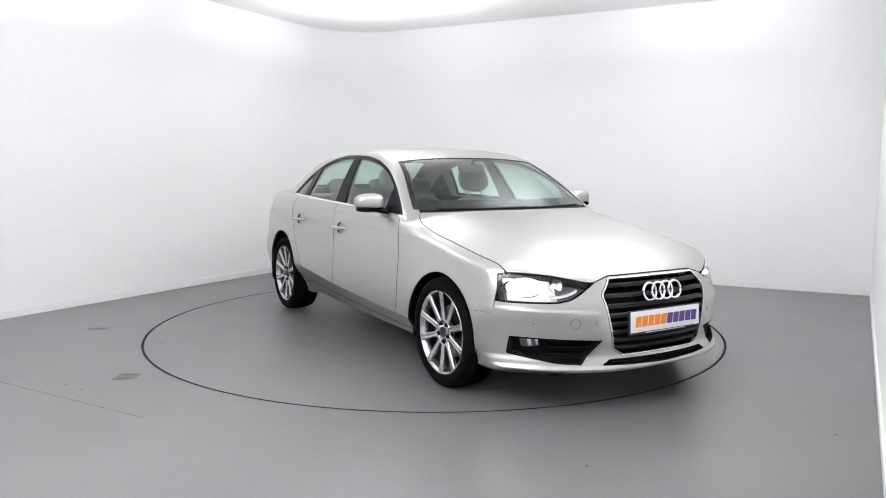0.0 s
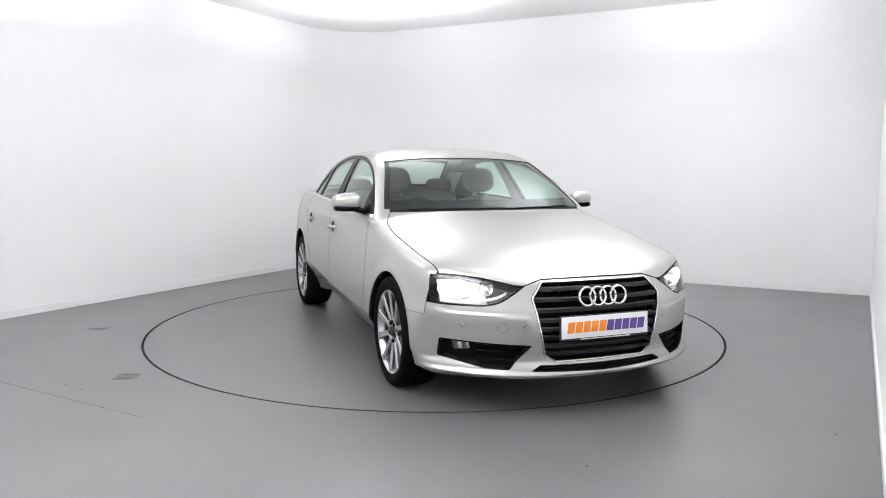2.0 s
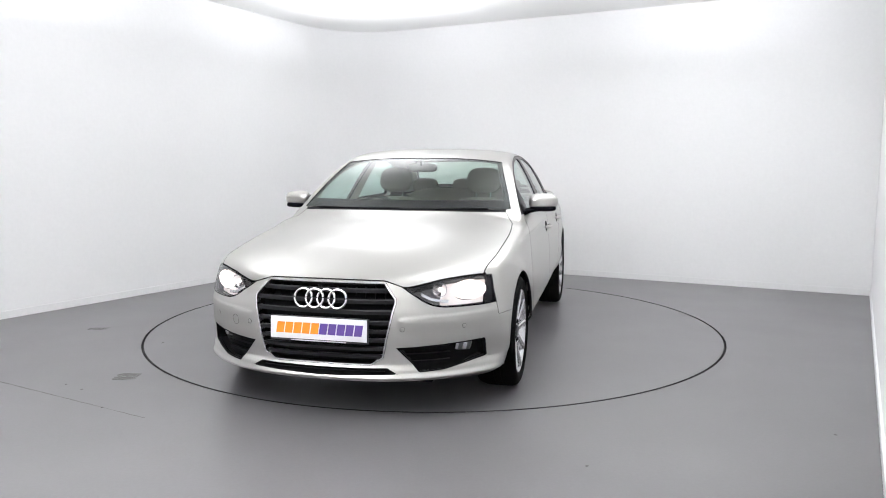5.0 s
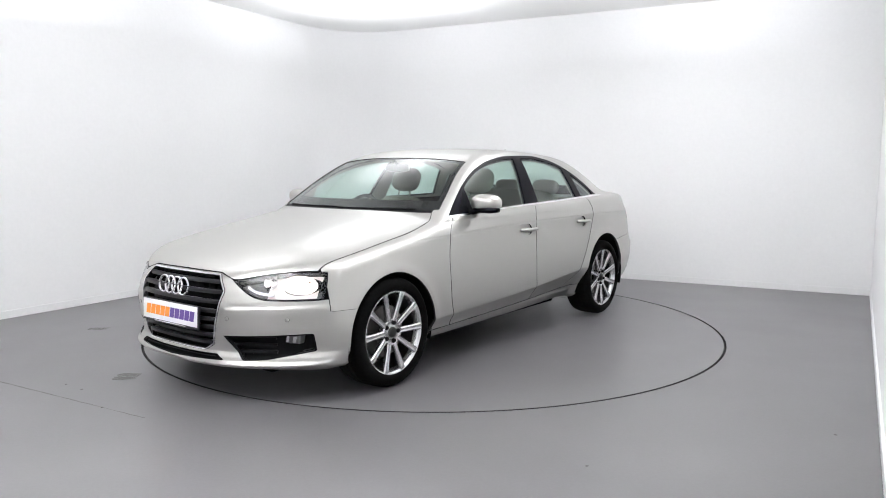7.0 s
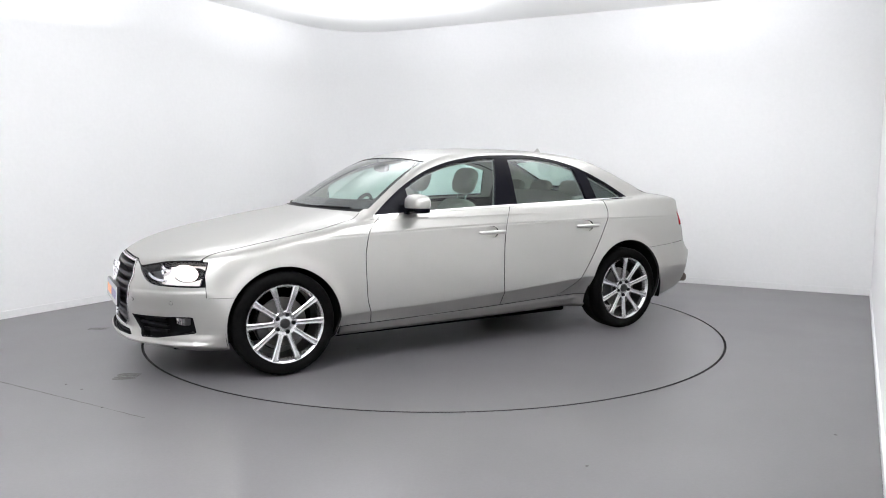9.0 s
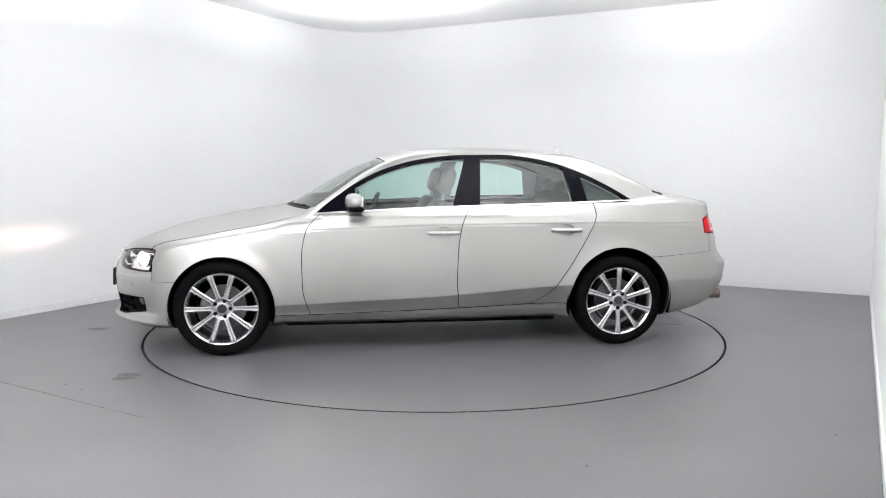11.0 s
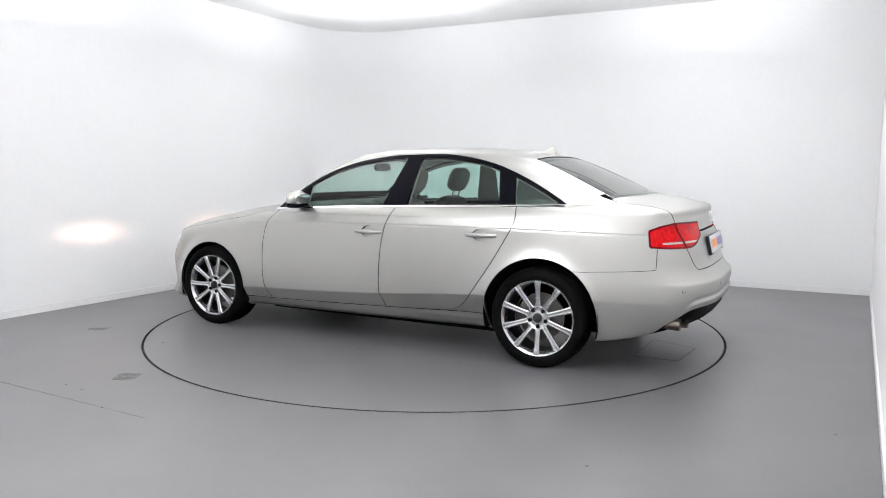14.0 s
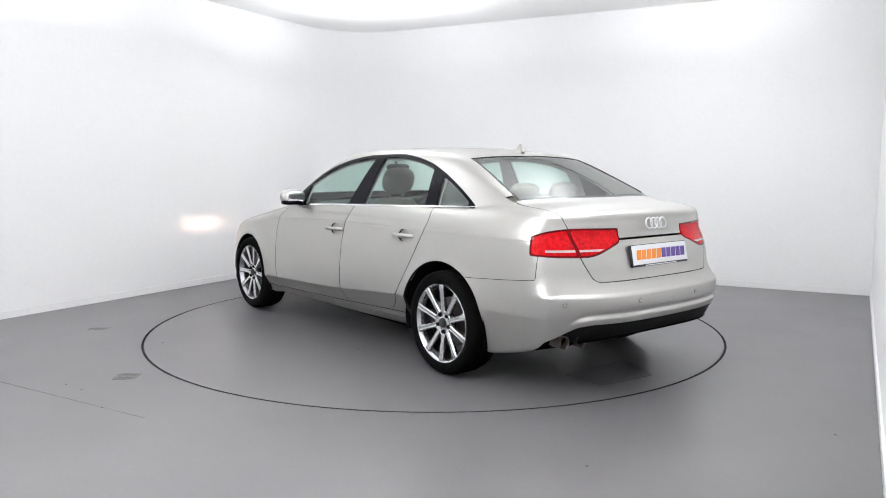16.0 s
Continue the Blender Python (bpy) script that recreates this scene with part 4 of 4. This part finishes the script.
        part("wheel_bolt", lathe(bmesh.new(), [(0.0005, -0.020), (0.009, -0.020), (0.0115, -0.023), (0.013, -0.026), (0.013, -0.034), (0.0005, -0.034)], 12, "Y", c), BLACK, w)
    part("brake_disc", lathe(bmesh.new(), [(0.06, -0.085), (0.155, -0.085), (0.155, -0.107), (0.06, -0.107)], 48, "Y", close=True), DISC, w)
    bm = lathe(bmesh.new(), [(0.10, -0.068), (0.17, -0.068), (0.178, -0.078), (0.178, -0.12), (0.10, -0.12)], 48, "Y", close=True)
    bmesh.ops.delete(bm, geom=[v for v in bm.verts if v.co.x < 0.09], context="VERTS")
    part("brake_caliper", bm, DARK_ALLOY, w)
    return w


first = make_wheel(car)
first.matrix_basis = pose(AXLE, 0.908, WHEEL_R, 0, 18, 0)
for x, y, m in ((-AXLE, 0.902, pose(0, 0, 0, 0, 0, 0)), (AXLE, -0.908, pose(0, 0, 0, 0, 0, 180)), (-AXLE, -0.902, pose(0, 0, 0, 0, 0, 180))):
    copy_thing(first, pose(x, y, WHEEL_R) @ m)


# ---- mirrors, handles, small outside parts ----


def pillow(bm, centre, size, power=3.0, u=24, v=14, turn=None):
    """A rounded block: a ball squared off by its power."""
    made = bmesh.ops.create_uvsphere(bm, u_segments=u, v_segments=v, radius=1)["verts"]
    for p in made:
        c = p.co
        n = (abs(c.x) ** power + abs(c.y) ** power + abs(c.z) ** power) ** (1 / power)
        q = Vector((c.x / n * size[0] / 2, c.y / n * size[1] / 2, c.z / n * size[2] / 2))
        p.co = (turn @ q if turn else q) + Vector(centre)
    return made


for sign in (1, -1):
    # door mirror
    bm = bmesh.new()
    made = pillow(bm, (0, 0, 0), (0.15, 0.20, 0.145), 3.0)
    for v in made:
        t = (v.co.y + 0.10) / 0.20
        v.co.z *= 0.78 + 0.22 * (1 - t)
        v.co.z += 0.006 * t
        v.co.x = v.co.x * (1.0 - 0.22 * t) - 0.025 * t if v.co.x > 0 else v.co.x * 0.55 - 0.025 * t
        if v.co.z < -0.02:
            v.co.z = -0.02 + (v.co.z + 0.02) * 0.15
    for v in bm.verts:
        v.co = Vector((v.co.x + 0.505, sign * (v.co.y + 0.93), v.co.z + 1.042))
    if sign < 0:
        bmesh.ops.reverse_faces(bm, faces=bm.faces)
    mirror = part("door_mirror", bm, PAINT, car, "champagne door mirror with black base")
    bm = bmesh.new()
    pillow(bm, (0.492, sign * 0.925, 1.005), (0.118, 0.185, 0.045), 3.2)
    part("mirror_base", bm, GLOSS_BLACK, mirror)
    bm = tube(bmesh.new(), [(0.53, sign * 0.80, 0.985), (0.525, sign * 0.85, 0.992), (0.51, sign * 0.91, 1.005)], [0.03, 0.026, 0.024], 12, 0.7)
    part("mirror_arm", bm, GLOSS_BLACK, mirror)
    bm = bmesh.new()
    pillow(bm, (0.448, sign * 0.92, 1.048), (0.02, 0.165, 0.085), 4.0)
    part("mirror_glass", bm, CHROME, mirror, "mirror glass")
    # door handles with a hollow behind
    for hx, hz in HANDLES:
        wy = float(body_side(np.array([hx]), np.array([hz]))[0])
        bm = tube(bmesh.new(), [(hx + 0.105, sign * (wy + 0.004), hz), (hx + 0.09, sign * (wy + 0.02), hz), (hx + 0.04, sign * (wy + 0.031), hz), (hx - 0.04, sign * (wy + 0.031), hz), (hx - 0.09, sign * (wy + 0.022), hz), (hx - 0.11, sign * (wy + 0.004), hz)],
                  [0.012, 0.0145, 0.0155, 0.0155, 0.0145, 0.012], 12, 0.9)
        handle = part("door_handle", bm, PAINT, car)
        part("handle_strip", tube(bmesh.new(), [(hx + 0.085, sign * (wy + 0.024), hz + 0.008), (hx, sign * (wy + 0.0385), hz + 0.009), (hx - 0.085, sign * (wy + 0.026), hz + 0.008)], 0.004, 8), CHROME, handle, "chrome handle strip")
        panel("handle_hollow", [on(sign), handle_pocket(hx, hz, 0.006), lambda p: Y(p) - 0.6], HOLLOW, handle, 0.0145, 0)
# roof aerial
bm = bmesh.new()
fin = [(-1.02, 1.405), (-1.20, 1.385), (-1.205, 1.40), (-1.180, 1.452), (-1.170, 1.454), (-1.14, 1.418)]
for sgn in (1, -1):
    bm.faces.new([bm.verts.new((x, sgn * (0.017 if z < 1.41 else 0.008 if z < 1.43 else 0.003), z)) for x, z in fin][::sgn])
bm.verts.ensure_lookup_table()
for i in range(6):
    j = (i + 1) % 6
    bm.faces.new((bm.verts[i], bm.verts[j], bm.verts[6 + j], bm.verts[6 + i]))
bmesh.ops.recalc_face_normals(bm, faces=bm.faces)
part("roof_aerial", bm, PAINT, car)
# wipers
for y0, y1 in ((-0.60, 0.05), (0.02, 0.60)):
    pts = []
    for i in range(9):
        y = y0 + (y1 - y0) * i / 8
        b = 0.985 - 0.13 * (abs(y) / 0.6) ** 2.2
        pts.append((b - 0.008 * i / 8, y, 1.010 + 0.004 * i / 8))
    part("wiper", tube(bmesh.new(), pts, 0.008, 8), BLACK, car, "black wiper blade")
# exhaust pipes
for y in (0.60, 0.705):
    bm = lathe(bmesh.new(), [(0.033, 0.16), (0.036, -0.0), (0.038, -0.004), (0.034, -0.004), (0.031, 0.0), (0.030, 0.12), (0.0005, 0.12)], 28, "X", (-2.285 + (y - 0.6) * 0.25, y, 0.335))
    part("exhaust_pipe", bm, EXHAUST, car, "dark steel exhaust tip")
# parking sensors and towing cover


def dot_on_front(name, y, zz, r, mat, proud=0.002, thick=0.0012, ringed=False, way=1):
    a, b = 1.0 * way, 2.6 * way
    for k in range(40):
        m = (a + b) / 2
        a, b = (m, b) if solid(np.array([[m, y, zz]]))[0] < 0 else (a, m)
    e = 1e-4
    n = Vector([float((solid(np.array([[a, y, zz]]) + d) - solid(np.array([[a, y, zz]]) - d))[0]) for d in np.eye(3) * e]).normalized()
    turn = n.to_track_quat("X", "Z").to_matrix().to_4x4()
    prof = [(r - thick, proud), (r, proud), (r, -0.004), (r - thick, -0.004)] if ringed else [(0.0005, proud), (r * 0.8, proud), (r, proud - 0.001), (r, -0.004)]
    bm = lathe(bmesh.new(), prof, 28, "X", close=ringed)
    bmesh.ops.transform(bm, matrix=Matrix.Translation((a, y, zz)) @ turn, verts=bm.verts)
    part(name, bm, mat, car)


for y in (0.70, 0.42, -0.42, -0.70):
    dot_on_front("parking_sensor", y, 0.48, 0.011, PAINT)
    dot_on_front("sensor_ring", y, 0.48, 0.0125, GAP_SHADE, 0.0008, 0.0014, True)
for y in (0.73, 0.27, -0.27, -0.73):
    dot_on_front("parking_sensor", y, 0.548, 0.011, PAINT, way=-1)
    dot_on_front("sensor_ring", y, 0.548, 0.0125, GAP_SHADE, 0.0008, 0.0014, True, -1)
dot_on_front("towing_cover", -0.53, 0.475, 0.028, GAP_SHADE, 0.0006, 0.0016, True)


# ---- cabin ----
def seat(name, x, y, wide, parent):
    bm = bmesh.new()
    pillow(bm, (x + 0.24, y, 0.52), (0.54, wide, 0.20), 4.0)
    s = part(name, bm, LEATHER, parent, "grey beige leather seat")
    tilt = Matrix.Rotation(radians(-20), 3, "Y")
    bm = bmesh.new()
    pillow(bm, (x - 0.085, y, 0.775), (0.15, wide, 0.57), 4.0, turn=tilt)
    part("backrest", bm, LEATHER, s)
    bm = bmesh.new()
    pillow(bm, (x - 0.225, y, 1.185), (0.11, 0.275, 0.205), 3.0, turn=tilt)
    part("headrest", bm, LEATHER, s)
    for d in (-0.06, 0.06):
        part("headrest_post", tube(bmesh.new(), [(x - 0.175, y + d, 1.0), (x - 0.22, y + d, 1.14)], 0.006, 8), CHROME, s)


seat("front_seat", 0.02, 0.37, 0.52, car)
seat("front_seat", 0.02, -0.37, 0.52, car)
bm = bmesh.new()
pillow(bm, (-0.72, 0, 0.53), (0.44, 1.14, 0.20), 5.0)
bench = part("rear_bench", bm, LEATHER, car, "grey beige leather rear bench")
bm = bmesh.new()
pillow(bm, (-1.08, 0, 0.80), (0.15, 1.14, 0.62), 5.0, turn=Matrix.Rotation(radians(-24), 3, "Y"))
part("backrest", bm, LEATHER, bench)
for y in (-0.40, 0.0, 0.40):
    bm = bmesh.new()
    pillow(bm, (-1.22, y, 1.115), (0.09, 0.25, 0.13), 3.5, turn=Matrix.Rotation(radians(-24), 3, "Y"))
    part("headrest", bm, LEATHER, bench)
part("parcel_shelf", box(bmesh.new(), -1.80, -1.25, -0.60, 0.60, 1.015, 1.03, 0.004), LEATHER, car)
bm = bmesh.new()
made = pillow(bm, (0.66, 0, 0.88), (0.50, 1.46, 0.24), 4.5, 32, 16)
for v in bm.verts:
    v.co.x += 0.10 * (1 - (v.co.y / 0.73) ** 2) - 0.02
dash = part("dashboard", bm, CABIN, car, "dark dashboard")
bm = bmesh.new()
pillow(bm, (0.50, -0.37, 0.97), (0.22, 0.38, 0.10), 3.0)
part("instrument_hood", bm, CABIN, dash)
hub = Vector((0.36, -0.37, 0.90))
lean = Matrix.Rotation(radians(-24), 3, "Y")
ring = [hub + lean @ Vector((0, math.cos(2 * math.pi * i / 36) * 0.178, math.sin(2 * math.pi * i / 36) * 0.178)) for i in range(36)]
bm = tube(bmesh.new(), ring, 0.015, 10, closed=True)
wheel_part = part("steering_wheel", bm, CABIN, car, "dark steering wheel")
bm = bmesh.new()
pillow(bm, hub, (0.05, 0.15, 0.13), 3.0, turn=lean)
for a in (0, math.pi, -math.pi / 2):
    tube(bm, [hub, hub + lean @ Vector((0, math.cos(a) * 0.175, math.sin(a) * 0.175))], 0.014, 8)
part("steering_hub", bm, CABIN, wheel_part)
bm = bmesh.new()
pillow(bm, (0.33, 0, 1.285), (0.045, 0.23, 0.065), 3.5)
part("interior_mirror", bm, CABIN, car, "interior mirror")
part("mirror_stem", tube(bmesh.new(), [(0.34, 0, 1.30), (0.365, 0, 1.335)], 0.012, 8), CABIN, car)
panel("headliner", [lambda p: Z(p) - 1.30, lambda p: 0.62 - Y(p), outside(screen_area, 0.03), outside(back_area, 0.03), lambda p: window_top(X(p)) + 0.4 - Z(p)], HEADLINER, car, 0.035, 0, "pale roof lining")
for sign in (1, -1):
    panel("door_card", [on(sign), lambda p: belt(X(p)) - 0.01 - Z(p), lambda p: Z(p) - 0.45, lambda p: 0.75 - X(p), lambda p: X(p) + 0.9, lambda p: Y(p) - 0.5], LEATHER, car, 0.06, 0, "beige door lining")
    panel("pillar_lining", [on(sign), lambda p: Z(p) - belt_out(X(p)), outside(window_area, 0.006), outside(screen_area, 0.004), outside(back_area, 0.004), lambda p: Y(p) - 0.5, lambda p: X(p) + 1.7], HEADLINER, car, 0.022, 0, "pale pillar lining")
part("cabin_floor", box(bmesh.new(), -1.2, 1.0, -0.75, 0.75, 0.26, 0.29), UNDER, car)
# trays added low down to block light and deepen the shadow underneath
part("shade_tray", box(bmesh.new(), -1.0, 1.0, -0.62, 0.62, 0.14, 0.20, 0.02), UNDER, car, "black tray blocking light under the car")
part("front_shade_tray", box(bmesh.new(), 1.0, 2.0, -0.52, 0.52, 0.15, 0.21, 0.02), UNDER, car)
part("rear_shade_tray", box(bmesh.new(), -1.8, -1.0, -0.52, 0.52, 0.19, 0.26, 0.02), UNDER, car)
part("bulkhead", box(bmesh.new(), 0.80, 0.83, -0.76, 0.76, 0.28, 0.94), UNDER, car)
part("rear_bulkhead", box(bmesh.new(), -1.40, -1.37, -0.70, 0.70, 0.28, 1.01), UNDER, car)

# ---- turntable ----
bm = lathe(bmesh.new(), [(0.0005, 0.0), (TABLE_R - 0.012, 0.0)], 192, "Z")
table = part("turntable", bm, PLATE_FLOOR)
tagged(table, "grey painted round turntable plate in the floor", "turntable")
# the rim's dark colour stands in for shade in the slot
part("edge_ring", lathe(bmesh.new(), [(TABLE_R - 0.012, 0.0), (TABLE_R - 0.008, -0.002), (TABLE_R - 0.008, -0.05)], 192, "Z"), GAP_SHADE, table, "steel rim coloured dark for the gap's shade")


def plan_strip(name, corners, mat, height, parent=None, jitter=0.0, seed=1, n=10):
    """A thin plate on the floor with slightly uneven edges."""
    rnd = random.Random(seed)
    ring = []
    for (ax, ay), (bx, by) in zip(corners, corners[1:] + corners[:1]):
        for i in range(n):
            f = i / n
            ring.append((ax + (bx - ax) * f + rnd.uniform(-jitter, jitter), ay + (by - ay) * f + rnd.uniform(-jitter, jitter)))
    bm = prism(bmesh.new(), ring, 0.0002, height)
    bmesh.ops.recalc_face_normals(bm, faces=bm.faces)
    return part(name, bm, mat, parent, smooth=False)


def seam(name, a, b, wide, mat, height, parent=None, jitter=0.0, seed=1):
    d = (Vector(b) - Vector(a)).normalized()
    s = Vector((-d.y, d.x)) * wide / 2
    a, b = Vector(a), Vector(b)
    return plan_strip(name, [tuple(a - s), tuple(b - s), tuple(b + s), tuple(a + s)], mat, height, parent, jitter, seed, 24)


# a service hatch let into the plate
spin = Matrix.Rotation(radians(-169.6), 2)
hatch = [spin @ Vector(p) for p in ((1.76, -0.07), (2.05, -0.26), (1.93, -0.66), (1.64, -0.61))]
ob = plan_strip("hatch", [tuple(p) for p in hatch][::-1], PLATE_FLOOR, 0.001, table)
for a, b in zip(hatch, hatch[1:] + hatch[:1]):
    seam("hatch_seam", tuple(a), tuple(b), 0.005, SCUFF, 0.0016, table)
# worn patches, a long crack and grit on the floor
for k, (cx, cy, w, d) in enumerate(((-1.905, -1.59, 0.125, 0.14), (-2.69, -0.24, 0.13, 0.07))):
    for i in range(4):
        y0 = cy - d / 2 + d * i / 4
        ob = plan_strip("floor_patch", [(cx - w / 2 - y0 * 0.1 + cy * 0.1, y0), (cx + w / 2, y0 + 0.01), (cx + w / 2 + 0.01, y0 + d / 4 - 0.004), (cx - w / 2, y0 + d / 4 - 0.006)], SCUFF, 0.0012, None, 0.006, 7 * k + i, 6)
        tagged(ob, "rough dark worn patch in the floor paint", "floor patch", "worn floor patches")
crack = seam("floor_crack", (-2.66, -1.675), (-1.50, -2.345), 0.006, SCUFF, 0.0008, None, 0.003, 4)
tagged(crack, "thin dark crack across the grey floor", "crack")
rnd = random.Random(11)
for x, y in ((-2.19, -1.76), (-2.05, -1.86), (-2.0, -0.71), (0.66, -2.97), (-0.55, -0.9), (-1.79, -2.18), (1.95, -2.6)):
    bm = bmesh.new()
    bmesh.ops.create_icosphere(bm, subdivisions=1, radius=0.008)
    for v in bm.verts:
        v.co = Vector((v.co.x * rnd.uniform(0.7, 1.6) + x, v.co.y * rnd.uniform(0.6, 1.2) + y, max(v.co.z, -0.002) * 0.4 + 0.001))
    tagged(part("grit", bm, SCUFF), "small dark speck of grit on the floor", "grit", "grit on the floor")

TURN = [(0.0, 300.12), (0.5, 299.88), (1.0, 298.3), (1.5, 295.32), (2.0, 290.52), (2.5, 284.94), (3.0, 279.0), (3.5, 273.3), (4.0, 267.3),
        (5.0, 255.5), (6.0, 243.75), (6.5, 237.9), (7.0, 232.0), (7.5, 226.3), (8.0, 220.6), (8.5, 214.9), (9.0, 209.2), (10.0, 198.0), (11.0, 186.75), (11.5, 181.1), (12.0, 175.3),
        (12.5, 169.6), (13.0, 163.6), (13.5, 157.6), (14.0, 151.5), (14.5, 145.6), (15.0, 139.7), (15.5, 133.8), (16.0, 127.8)]


def motions():
    walk(table, [(t, pose(0, 0, 0, 0, 0, a)) for t, a in TURN])
    walk(car, [(t, pose(0, 0, 0, 0, 0, a) @ pose(0.1648, 0.0256, 0)) for t, a in TURN])


motions()
